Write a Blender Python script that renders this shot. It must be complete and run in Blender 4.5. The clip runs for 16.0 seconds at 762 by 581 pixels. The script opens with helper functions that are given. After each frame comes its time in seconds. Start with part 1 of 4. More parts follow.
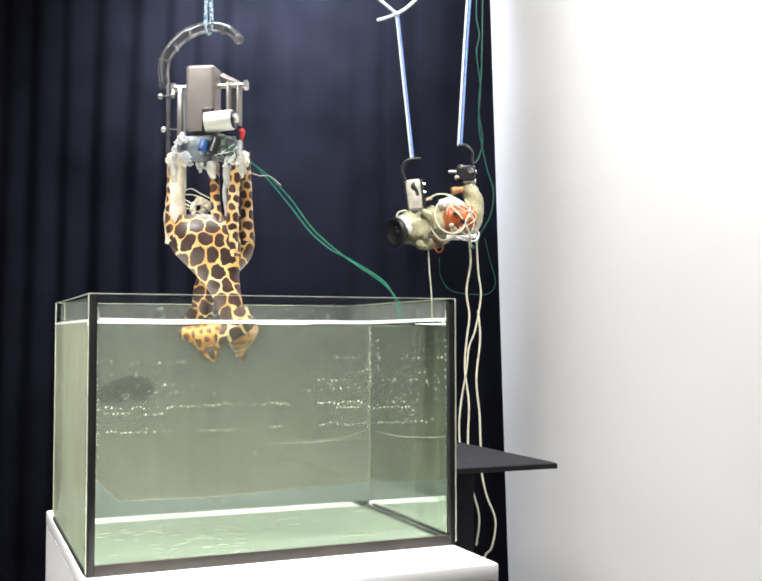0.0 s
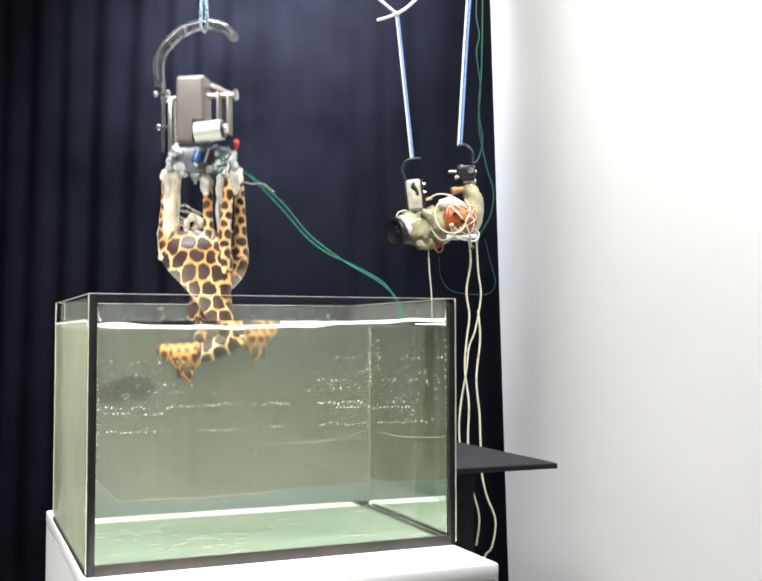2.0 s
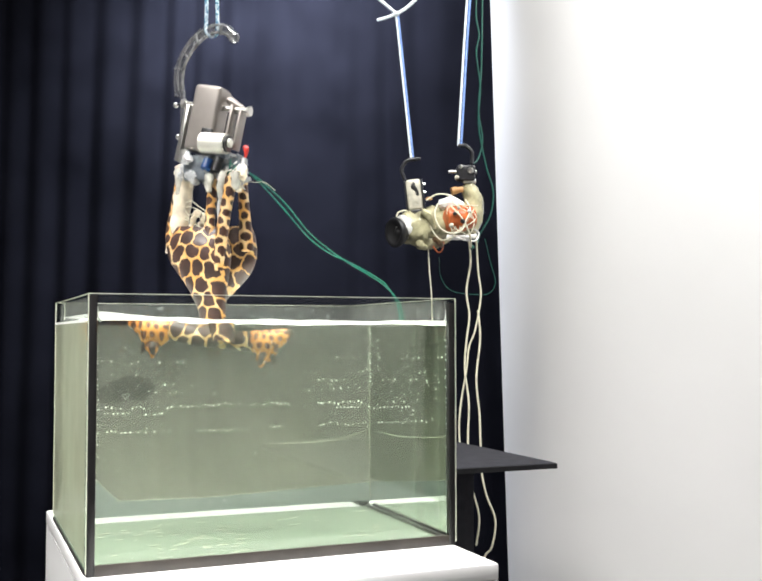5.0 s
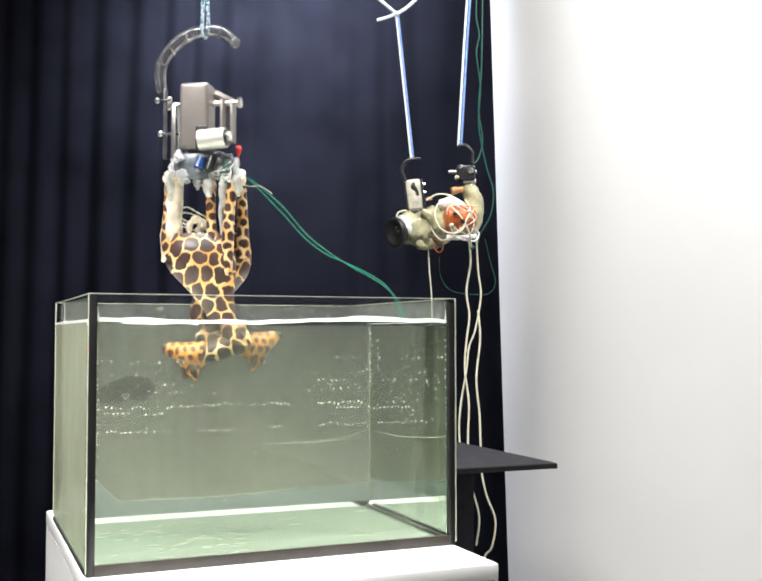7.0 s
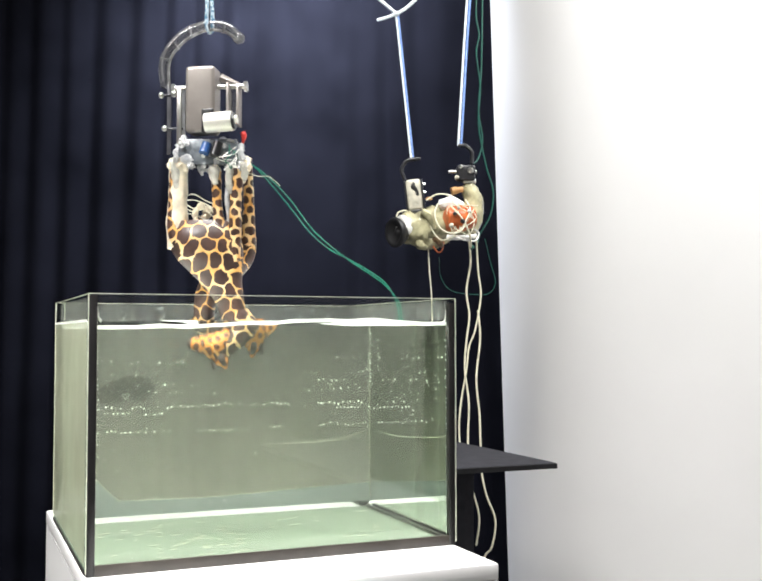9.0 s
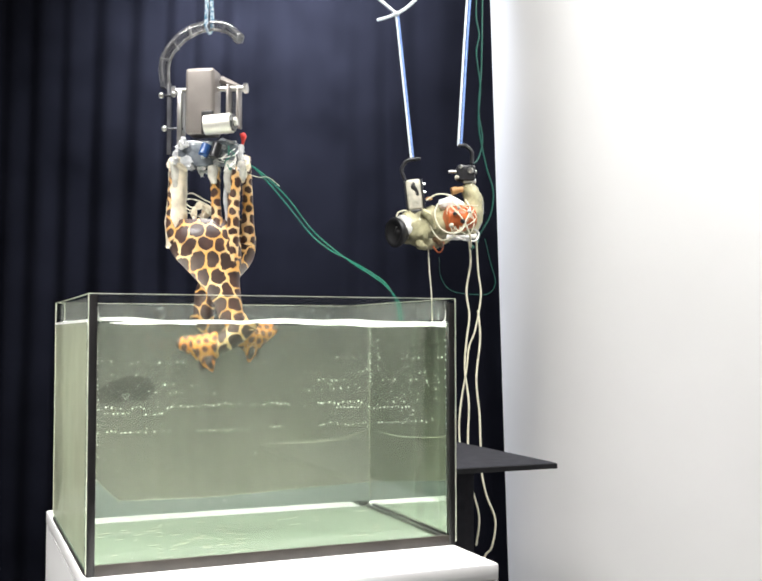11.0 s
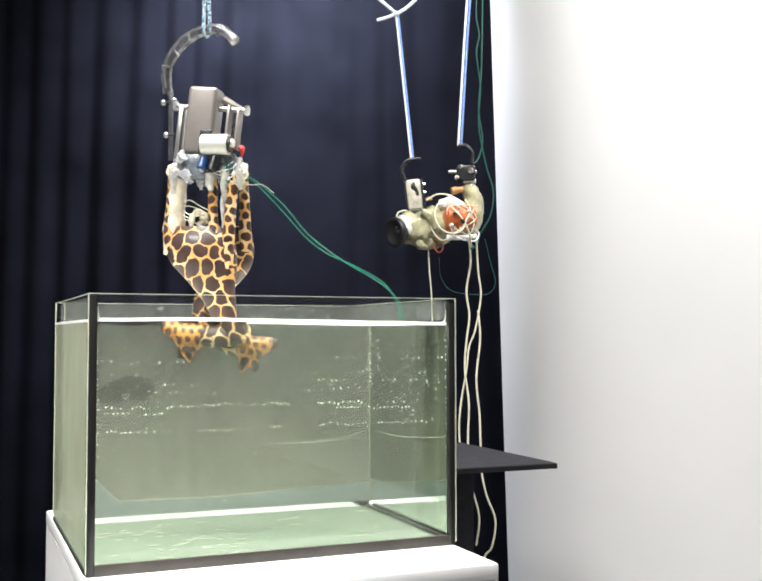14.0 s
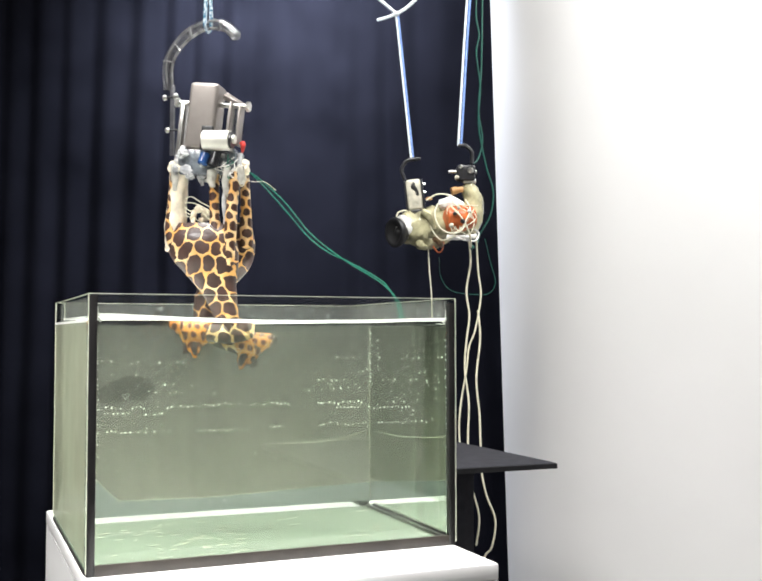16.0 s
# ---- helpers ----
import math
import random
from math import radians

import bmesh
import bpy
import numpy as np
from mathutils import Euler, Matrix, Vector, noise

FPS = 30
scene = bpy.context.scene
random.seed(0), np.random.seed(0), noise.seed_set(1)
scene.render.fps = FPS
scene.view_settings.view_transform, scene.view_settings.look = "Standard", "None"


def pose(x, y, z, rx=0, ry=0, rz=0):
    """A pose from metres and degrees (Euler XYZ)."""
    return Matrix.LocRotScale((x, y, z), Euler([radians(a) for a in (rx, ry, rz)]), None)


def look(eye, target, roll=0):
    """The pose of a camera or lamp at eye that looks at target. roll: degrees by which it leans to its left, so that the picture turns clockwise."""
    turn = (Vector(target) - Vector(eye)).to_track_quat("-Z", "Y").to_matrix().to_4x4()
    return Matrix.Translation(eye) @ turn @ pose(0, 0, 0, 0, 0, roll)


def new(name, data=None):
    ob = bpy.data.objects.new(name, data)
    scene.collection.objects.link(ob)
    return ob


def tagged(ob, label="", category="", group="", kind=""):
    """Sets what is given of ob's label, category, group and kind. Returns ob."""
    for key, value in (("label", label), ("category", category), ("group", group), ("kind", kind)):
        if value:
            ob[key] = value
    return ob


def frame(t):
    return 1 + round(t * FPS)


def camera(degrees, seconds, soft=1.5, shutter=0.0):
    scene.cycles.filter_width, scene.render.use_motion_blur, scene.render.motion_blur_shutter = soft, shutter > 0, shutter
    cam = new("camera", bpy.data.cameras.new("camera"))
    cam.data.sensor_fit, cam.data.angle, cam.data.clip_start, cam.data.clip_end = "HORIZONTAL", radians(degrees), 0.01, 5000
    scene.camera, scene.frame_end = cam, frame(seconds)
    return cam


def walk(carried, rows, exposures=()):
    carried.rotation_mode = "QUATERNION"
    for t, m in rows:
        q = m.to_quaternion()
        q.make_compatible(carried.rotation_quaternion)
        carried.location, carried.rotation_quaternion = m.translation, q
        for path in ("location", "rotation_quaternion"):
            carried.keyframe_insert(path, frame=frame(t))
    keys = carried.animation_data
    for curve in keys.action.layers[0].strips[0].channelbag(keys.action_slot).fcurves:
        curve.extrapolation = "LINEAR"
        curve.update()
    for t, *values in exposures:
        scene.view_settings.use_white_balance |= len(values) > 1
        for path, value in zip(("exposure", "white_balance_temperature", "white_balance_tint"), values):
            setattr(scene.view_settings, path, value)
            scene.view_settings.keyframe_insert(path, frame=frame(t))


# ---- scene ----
FOV = 41.18
cam = camera(FOV, 16.0, soft=1.9, shutter=0.4)
EYE = (-0.1374, -1.1475, 1.164)
TURN = -22.91
CAM = pose(*EYE, 92.46, 0.02, TURN)
walk(cam, [(0.0, CAM), (16.0, CAM)], [(0.0, 0.0), (16.0, 0.0)])

# the room's own axes: x across the curtain, y towards it, z up
ROOM = pose(EYE[0], EYE[1], 0, 0, 0, TURN)

# ---- light: a lit gallery ceiling, and an added fill for the plinth ----
world = bpy.data.worlds.new("room_air")
scene.world = world
world.use_nodes = True
world.node_tree.nodes["Background"].inputs[0].default_value = (0.75, 0.82, 1.0, 1)
world.node_tree.nodes["Background"].inputs[1].default_value = 0.015


def area_lamp(x, y, z, sx, sy, watts, colour, tx, ty, tz):
    d = bpy.data.lights.new("area_lamp", "AREA")
    d.shape, d.size, d.size_y, d.energy, d.color = "RECTANGLE", sx, sy, watts, colour
    ob = new("area_lamp", d)
    ob.matrix_world = ROOM @ look((x, y, z), (tx, ty, tz))
    return ob


area_lamp(-0.15, 1.05, 2.95, 1.0, 0.6, 77, (1.0, 0.99, 0.96), -0.15, 1.5, 0.9)
wall_wash = area_lamp(1.25, 1.35, 2.8, 0.9, 0.5, 16, (0.97, 0.985, 1.0), 0.95, 2.1, 2.35)
wall_wash.data.spread = radians(120)
wash = area_lamp(-0.24, 2.48, 2.62, 0.7, 0.15, 46, (0.84, 0.89, 1.0), -0.30, 2.95, 1.9)
wash.data.spread = radians(75)
# added fill, narrowed to whiten the plinth's left and front without reaching the wall
side = area_lamp(-1.2, -0.2, 2.9, 0.8, 0.6, 7.5, (1.0, 0.985, 0.96), -0.3, 1.2, 0.8)
side.data.spread = radians(50)

# ---- materials ----


def mat(name, rgb, rough=0.5, metal=0.0, vary=0.12, scale=30.0, bump=0.0, bump_scale=200.0, **more):
    m = bpy.data.materials.new(name)
    m.use_nodes = True
    nt = m.node_tree
    b = nt.nodes["Principled BSDF"]
    b.inputs["Roughness"].default_value = rough
    b.inputs["Metallic"].default_value = metal
    for k, v in more.items():
        b.inputs[k.replace("_", " ")].default_value = v
    tc = nt.nodes.new("ShaderNodeTexCoord")
    n = nt.nodes.new("ShaderNodeTexNoise")
    n.inputs["Scale"].default_value = scale
    n.inputs["Detail"].default_value = 6
    nt.links.new(tc.outputs["Object"], n.inputs["Vector"])
    r = nt.nodes.new("ShaderNodeValToRGB")
    lo, hi = 1 - vary, 1 + vary
    r.color_ramp.elements[0].position, r.color_ramp.elements[1].position = 0.3, 0.7
    r.color_ramp.elements[0].color = (*[min(1, c * lo) for c in rgb], 1)
    r.color_ramp.elements[1].color = (*[min(1, c * hi) for c in rgb], 1)
    nt.links.new(n.outputs["Fac"], r.inputs[0])
    nt.links.new(r.outputs[0], b.inputs["Base Color"])
    if bump:
        n2 = nt.nodes.new("ShaderNodeTexNoise")
        n2.inputs["Scale"].default_value = bump_scale
        n2.inputs["Detail"].default_value = 4
        nt.links.new(tc.outputs["Object"], n2.inputs["Vector"])
        bp = nt.nodes.new("ShaderNodeBump")
        bp.inputs["Strength"].default_value = bump
        bp.inputs["Distance"].default_value = 0.002
        nt.links.new(n2.outputs["Fac"], bp.inputs["Height"])
        nt.links.new(bp.outputs[0], b.inputs["Normal"])
    return m


def coat_mat(name, patch, line, pale, cell, fill, rough=0.4):
    """Moulded plastic painted with rounded dark patches in a pale net; cell is the patches' spacing in metres, fill their half width in cells."""
    m = mat(name, line, rough, 0, 0.12, 60, 0.2, 220)
    nt = m.node_tree
    b = nt.nodes["Principled BSDF"]
    b.inputs["Coat Weight"].default_value = 0.15
    b.inputs["Coat Roughness"].default_value = 0.12
    tc = [n for n in nt.nodes if n.type == "TEX_COORD"][0]

    def calc(op, x, y=None, z=None):
        n = nt.nodes.new("ShaderNodeMath")
        n.operation = op
        for slot, v in enumerate((x, y, z)):
            if isinstance(v, (int, float)):
                n.inputs[slot].default_value = v
            elif v is not None:
                nt.links.new(v, n.inputs[slot])
        return n.outputs[0]

    def noise_at(scale):
        n = nt.nodes.new("ShaderNodeTexNoise")
        n.inputs["Scale"].default_value = scale
        nt.links.new(tc.outputs["Object"], n.inputs["Vector"])
        return n

    def ramp(fac, lo, hi, a, c):
        n = nt.nodes.new("ShaderNodeValToRGB")
        n.color_ramp.elements[0].position, n.color_ramp.elements[1].position = lo, hi
        n.color_ramp.elements[0].color, n.color_ramp.elements[1].color = (*a, 1), (*c, 1)
        nt.links.new(fac, n.inputs[0])
        return n.outputs[0]

    pos = tc.outputs["Object"]
    for scale, amount in ((30, 0.95 * cell), (75, 0.42 * cell)):
        add = nt.nodes.new("ShaderNodeVectorMath")
        add.operation = "MULTIPLY_ADD"
        add.inputs[1].default_value = (amount,) * 3
        nt.links.new(noise_at(scale).outputs["Color"], add.inputs[0])
        nt.links.new(pos, add.inputs[2])
        pos = add.outputs[0]
    sep = nt.nodes.new("ShaderNodeSeparateXYZ")
    nt.links.new(pos, sep.inputs[0])
    x = calc("MULTIPLY", calc("MULTIPLY_ADD", sep.outputs["Y"], 0.12, sep.outputs["X"]), 1 / cell)
    y = calc("MULTIPLY", calc("MULTIPLY_ADD", sep.outputs["Y"], 0.25, sep.outputs["Z"]), 0.9 / cell / math.sqrt(3))
    # two rows of cells, set off by half a step: the nearer centre counts
    ends = []
    for off in (0.0, 0.5):
        qx = calc("SUBTRACT", calc("FRACT", calc("ADD", x, off)), 0.5)
        qy = calc("MULTIPLY", calc("SUBTRACT", calc("FRACT", calc("ADD", y, off)), 0.5), math.sqrt(3))
        ends.append((qx, qy, calc("ADD", calc("MULTIPLY", qx, qx), calc("MULTIPLY", qy, qy))))
    first = calc("LESS_THAN", ends[0][2], ends[1][2])
    qx, qy = [calc("MULTIPLY_ADD", calc("SUBTRACT", ends[0][i], ends[1][i]), first, ends[1][i]) for i in (0, 1)]
    hexa = calc("MAXIMUM", calc("ABSOLUTE", qx), calc("MULTIPLY_ADD", calc("ABSOLUTE", qy), 0.866, calc("MULTIPLY", calc("ABSOLUTE", qx), 0.5)))
    ring = calc("SQRT", calc("ADD", calc("MULTIPLY", qx, qx), calc("MULTIPLY", qy, qy)))
    spread = calc("MULTIPLY_ADD", noise_at(38).outputs["Fac"], 0.10, -0.05)
    dist = calc("ADD", calc("ADD", calc("MULTIPLY", hexa, 0.45), calc("MULTIPLY", ring, 0.55)), spread)
    net = calc("MULTIPLY", calc("SUBTRACT", dist, fill), 1 / 0.03)
    old = b.inputs["Base Color"].links[0].from_socket
    worn = nt.nodes.new("ShaderNodeMix")
    worn.data_type = "RGBA"
    nt.links.new(ramp(noise_at(28).outputs["Fac"], 0.42, 0.68, (0, 0, 0), (1, 1, 1)), worn.inputs[0])
    nt.links.new(old, worn.inputs[6])
    worn.inputs[7].default_value = (*pale, 1)
    dark = ramp(noise_at(45).outputs["Fac"], 0.3, 0.7, [c * 0.6 for c in patch], [c * 1.6 for c in patch])
    mx = nt.nodes.new("ShaderNodeMix")
    mx.data_type = "RGBA"
    mx.clamp_factor = True
    nt.links.new(net, mx.inputs[0])
    nt.links.new(dark, mx.inputs[6])
    nt.links.new(worn.outputs[2], mx.inputs[7])
    nt.links.new(mx.outputs[2], b.inputs["Base Color"])
    return m


def clear_mat(name, tint, gloss_rough=0.03, ior=1.45, haze=0.0, haze_rgb=(0.6, 0.65, 0.55), haze_scale=9.0, low_bright=None, gloss=True, streaky=1.0):
    """Thin clear sheet: lets light straight through, shines by Fresnel, with an optional diffuse haze."""
    m = bpy.data.materials.new(name)
    m.use_nodes = True
    nt = m.node_tree
    nt.nodes.remove(nt.nodes["Principled BSDF"])
    out = nt.nodes["Material Output"]
    tr = nt.nodes.new("ShaderNodeBsdfTransparent")
    tr.inputs[0].default_value = (*tint, 1)
    gl = nt.nodes.new("ShaderNodeBsdfGlossy")
    gl.inputs["Roughness"].default_value = gloss_rough
    lw = nt.nodes.new("ShaderNodeLayerWeight")
    lw.inputs[0].default_value = 0.5
    pw = nt.nodes.new("ShaderNodeMath")
    pw.operation = "POWER"
    pw.inputs[1].default_value = 5.0
    nt.links.new(lw.outputs["Facing"], pw.inputs[0])
    fr = nt.nodes.new("ShaderNodeMath")
    fr.operation = "MULTIPLY_ADD"
    head_on = ((ior - 1) / (ior + 1)) ** 2
    fr.inputs[1].default_value, fr.inputs[2].default_value = 1 - head_on, head_on
    nt.links.new(pw.outputs[0], fr.inputs[0])
    mx = nt.nodes.new("ShaderNodeMixShader")
    nt.links.new(fr.outputs[0], mx.inputs[0])
    nt.links.new(tr.outputs[0], mx.inputs[1])
    nt.links.new(gl.outputs[0], mx.inputs[2])
    last = mx.outputs[0] if gloss else tr.outputs[0]
    if haze:
        tc = nt.nodes.new("ShaderNodeTexCoord")
        n = nt.nodes.new("ShaderNodeTexNoise")
        n.inputs["Scale"].default_value = haze_scale
        n.inputs["Detail"].default_value = 5
        st = nt.nodes.new("ShaderNodeVectorMath")
        st.operation = "MULTIPLY"
        st.inputs[1].default_value = (1.0, 1.0, streaky)
        nt.links.new(tc.outputs["Object"], st.inputs[0])
        nt.links.new(st.outputs[0], n.inputs["Vector"])
        mr = nt.nodes.new("ShaderNodeMapRange")
        mr.inputs[1].default_value, mr.inputs[2].default_value = 0.1, 0.9
        mr.inputs[3].default_value, mr.inputs[4].default_value = haze * 0.75, min(1.0, haze * 1.22)
        nt.links.new(n.outputs["Fac"], mr.inputs[0])
        dens = mr.outputs[0]
        if low_bright:
            # haze grows towards the bottom, painting in the bounce from the white plinth
            sep = nt.nodes.new("ShaderNodeSeparateXYZ")
            nt.links.new(tc.outputs["Object"], sep.inputs[0])
            gr = nt.nodes.new("ShaderNodeMapRange")
            gr.inputs[1].default_value, gr.inputs[2].default_value = 0.02, 0.27
            gr.inputs[3].default_value, gr.inputs[4].default_value = low_bright, 1.0
            nt.links.new(sep.outputs["Z"], gr.inputs[0])
            mu = nt.nodes.new("ShaderNodeMath")
            mu.operation = "MULTIPLY"
            nt.links.new(gr.outputs[0], mu.inputs[0])
            nt.links.new(dens, mu.inputs[1])
            dens = mu.outputs[0]
        df = nt.nodes.new("ShaderNodeBsdfDiffuse")
        df.inputs[0].default_value = (*haze_rgb, 1)
        tl = nt.nodes.new("ShaderNodeBsdfTranslucent")
        tl.inputs[0].default_value = (*haze_rgb, 1)
        m2 = nt.nodes.new("ShaderNodeMixShader")
        m2.inputs[0].default_value = 0.4
        nt.links.new(df.outputs[0], m2.inputs[1])
        nt.links.new(tl.outputs[0], m2.inputs[2])
        m3 = nt.nodes.new("ShaderNodeMixShader")
        nt.links.new(dens, m3.inputs[0])
        nt.links.new(last, m3.inputs[1])
        nt.links.new(m2.outputs[0], m3.inputs[2])
        last = m3.outputs[0]
    nt.links.new(last, out.inputs[0])
    return m


def water_mat():
    m = bpy.data.materials.new("water")
    m.use_nodes = True
    nt = m.node_tree
    nt.nodes.remove(nt.nodes["Principled BSDF"])
    g = nt.nodes.new("ShaderNodeBsdfGlass")
    g.inputs["IOR"].default_value = 1.33
    g.inputs["Roughness"].default_value = 0.0
    g.inputs["Color"].default_value = (0.975, 0.99, 0.965, 1)
    nt.links.new(g.outputs[0], nt.nodes["Material Output"].inputs[0])
    return m


CURTAIN = mat("black_velvet", (0.0041, 0.0043, 0.0064), 0.95, 0, 0.35, 5, 0.3, 400, Specular_IOR_Level=0.0)
WALL = mat("white_paint", (0.71, 0.703, 0.70), 0.7, 0, 0.035, 2.2, 0.05, 120)
PLINTH = mat("white_lacquer", (0.9, 0.895, 0.89), 0.45, 0, 0.02, 5, 0.03, 90)
FLOOR = mat("grey_floor", (0.26, 0.255, 0.25), 0.6, 0, 0.2, 6, 0.1, 80)
BLACK_FELT = mat("black_felt", (0.03, 0.03, 0.036), 0.85, 0, 0.25, 40, 0.3, 500, Specular_IOR_Level=0.2)
BLACK_EDGE = mat("black_edge", (0.01, 0.01, 0.011), 0.4, 0, 0.3, 40)
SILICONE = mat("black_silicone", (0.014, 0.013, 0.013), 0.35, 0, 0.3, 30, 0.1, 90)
# lighter copy of the black silicone, with the light on it painted in
SILICONE_LIT = mat("lit_silicone", (0.06, 0.052, 0.046), 0.35, 0, 0.2, 30, 0.1, 90)
GLASS = clear_mat("tank_glass", (0.97, 0.985, 0.97))
WET_GLASS = clear_mat("wet_tank_glass", (0.97, 0.985, 0.97), gloss=False)
# these sheets paint the water's murk and its brighter lower part
BACK_HAZE = clear_mat("back_haze", (0.97, 0.98, 0.97), haze=0.022, haze_rgb=(0.73, 0.73, 0.58), low_bright=9.0, streaky=2.0, haze_scale=7)
LOW_HAZE = clear_mat("low_haze", (0.97, 0.98, 0.98), haze=0.45, haze_rgb=(0.50, 0.57, 0.56), streaky=3.0)
LEFT_HAZE = clear_mat("left_haze", (0.97, 0.97, 0.95), haze=0.36, haze_rgb=(0.80, 0.82, 0.62))
MIRROR_TINT = clear_mat("mirror_tint", (0.82, 0.86, 0.81), gloss=False)
CLOUD = clear_mat("suspended_cloud", (0.985, 0.99, 0.98), gloss=False, haze=0.070, haze_rgb=(0.58, 0.60, 0.54), haze_scale=5)
CLOUD_DEEP = clear_mat("deep_cloud", (0.985, 0.99, 0.98), gloss=False, haze=0.125, haze_rgb=(0.58, 0.60, 0.54), haze_scale=5)
DIM_REFLECT = clear_mat("dim_reflection", (0.978, 0.978, 0.975), gloss=False)
# pale haze for painted reflection lines and floor caustics, and the silicone bead
STREAK = clear_mat("streak_mark", (0.98, 0.99, 0.97), gloss=False, haze=0.32, haze_rgb=(0.85, 0.86, 0.72), haze_scale=30)
SPLASH_GLARE = clear_mat("splash_and_glare", (0.98, 0.99, 0.98), haze=0.17, haze_rgb=(0.62, 0.64, 0.6), haze_scale=45)
DROPLET = clear_mat("droplet", (0.95, 0.96, 0.95), ior=1.33, haze=0.35, haze_rgb=(0.7, 0.75, 0.72), haze_scale=200)
BASE_GLASS = clear_mat("base_glass", (0.8, 0.9, 0.8), haze=0.92, haze_rgb=(0.235, 0.28, 0.225), haze_scale=22)
GLASS_EDGE = mat("cut_glass_edge", (0.86, 0.92, 0.72), 0.15, 0, 0.15, 40)
WATER = water_mat()
# opaque white that paints the shine on the water's surface and edges
WATER_SHINE = clear_mat("painted_shine", (1, 1, 1), haze=1.0, haze_rgb=(0.97, 0.98, 0.95), haze_scale=60)
AIR = clear_mat("clear_air", (0.98, 0.99, 0.98), ior=1.6, haze=0.06, haze_rgb=(0.75, 0.8, 0.76), haze_scale=60)
BUBBLE = mat("air_bubble", (0.85, 0.9, 0.86), 0.1)
COAT = coat_mat("giraffe_coat", (0.045, 0.022, 0.018), (0.66, 0.35, 0.10), (0.78, 0.60, 0.33), 0.0200, 0.435)
COAT_FINE = coat_mat("giraffe_head_coat", (0.09, 0.026, 0.012), (0.60, 0.22, 0.03), (0.62, 0.28, 0.05), 0.0112, 0.30)
COAT_LEG = coat_mat("giraffe_leg_coat", (0.05, 0.022, 0.015), (0.64, 0.34, 0.10), (0.78, 0.62, 0.38), 0.0138, 0.36)
EPOXY = mat("cream_epoxy", (0.72, 0.64, 0.50), 0.3, 0, 0.35, 55, 0.5, 160)
GLUE_CREAM = mat("cream_glue", (0.8, 0.76, 0.67), 0.14, 0, 0.35, 90, 0.9, 150, Transmission_Weight=0.35)
GLUE = mat("hot_glue", (0.82, 0.85, 0.88), 0.08, 0, 0.25, 120, 0.9, 150, Transmission_Weight=0.42, IOR=1.42, Coat_Weight=0.6)
MOUNT = mat("blue_grey_clear_plastic", (0.33, 0.37, 0.41), 0.1, 0, 0.5, 70, 0.8, 120, Transmission_Weight=0.5, Coat_Weight=0.5)
DARK = mat("dark_brown_plastic", (0.03, 0.018, 0.014), 0.3)
GREY = mat("grey_painted_metal", (0.31, 0.28, 0.26), 0.34, 0.5, 0.08, 40, 0.05, 300)
STEEL = mat("steel", (0.62, 0.61, 0.58), 0.28, 1.0, 0.1, 60)
SILVER = mat("motor_can", (0.74, 0.73, 0.66), 0.5, 0.35, 0.08, 50)
BLACK = mat("black_plastic", (0.018, 0.018, 0.02), 0.3, 0, 0.3, 50)
STRAP = mat("dark_strap", (0.10, 0.10, 0.11), 0.25, 0.3, 0.3, 60)
BLUE = mat("blue_capacitor", (0.02, 0.07, 0.22), 0.25)
RED = mat("red_tape", (0.7, 0.05, 0.04), 0.4)
ACRYLIC = clear_mat("smoky_acrylic", (0.86, 0.86, 0.85), 0.06, 1.9, 0.06, (0.5, 0.5, 0.5), 60)
ACRYLIC_RIB = mat("acrylic_rib", (0.30, 0.30, 0.30), 0.12, 0.2, 0.7, 90)
ROPE_FLECK = mat("flecked_cyan_cord", (0.16, 0.36, 0.44), 0.7, 0, 0.95, 330, 0.5, 600)
ramp = [n for n in ROPE_FLECK.node_tree.nodes if n.type == "VALTORGB"][0].color_ramp
ramp.elements[0].position, ramp.elements[0].color = 0.44, (0.02, 0.17, 0.30, 1)
ramp.elements[1].position, ramp.elements[1].color = 0.56, (0.70, 0.80, 0.86, 1)
ROPE_WHITE = mat("white_cord", (0.68, 0.75, 0.84), 0.7, 0, 0.35, 330, 0.4, 600)
ROPE_BLUE = mat("pale_blue_cord", (0.17, 0.28, 0.6), 0.7, 0, 0.5, 330, 0.4, 600)
GREEN = mat("green_wire", (0.005, 0.15, 0.10), 0.35)
DARK_GREEN = mat("dark_green_wire", (0.004, 0.07, 0.05), 0.4)
WIRE = mat("cream_wire", (0.72, 0.68, 0.52), 0.45, 0, 0.15, 60)
KHAKI = mat("khaki_resin", (0.47, 0.44, 0.27), 0.15, 0, 0.5, 40, 0.9, 90, Transmission_Weight=0.15, Coat_Weight=0.5)
ORANGE = mat("orange_plastic", (0.5, 0.115, 0.03), 0.35, 0, 0.4, 60)
TAN = mat("tan_resin", (0.5, 0.27, 0.11), 0.35, 0, 0.3, 60)
TAN_DARK = mat("brown_resin", (0.16, 0.10, 0.05), 0.4, 0, 0.4, 60)
RUBBER = mat("black_rubber", (0.008, 0.008, 0.009), 0.45, 0, 0.3, 50)
BEIGE = mat("beige_plastic", (0.5, 0.47, 0.38), 0.4, 0, 0.35, 60, 0.3, 120)
WHITE = mat("white_plastic", (0.8, 0.79, 0.75), 0.35)

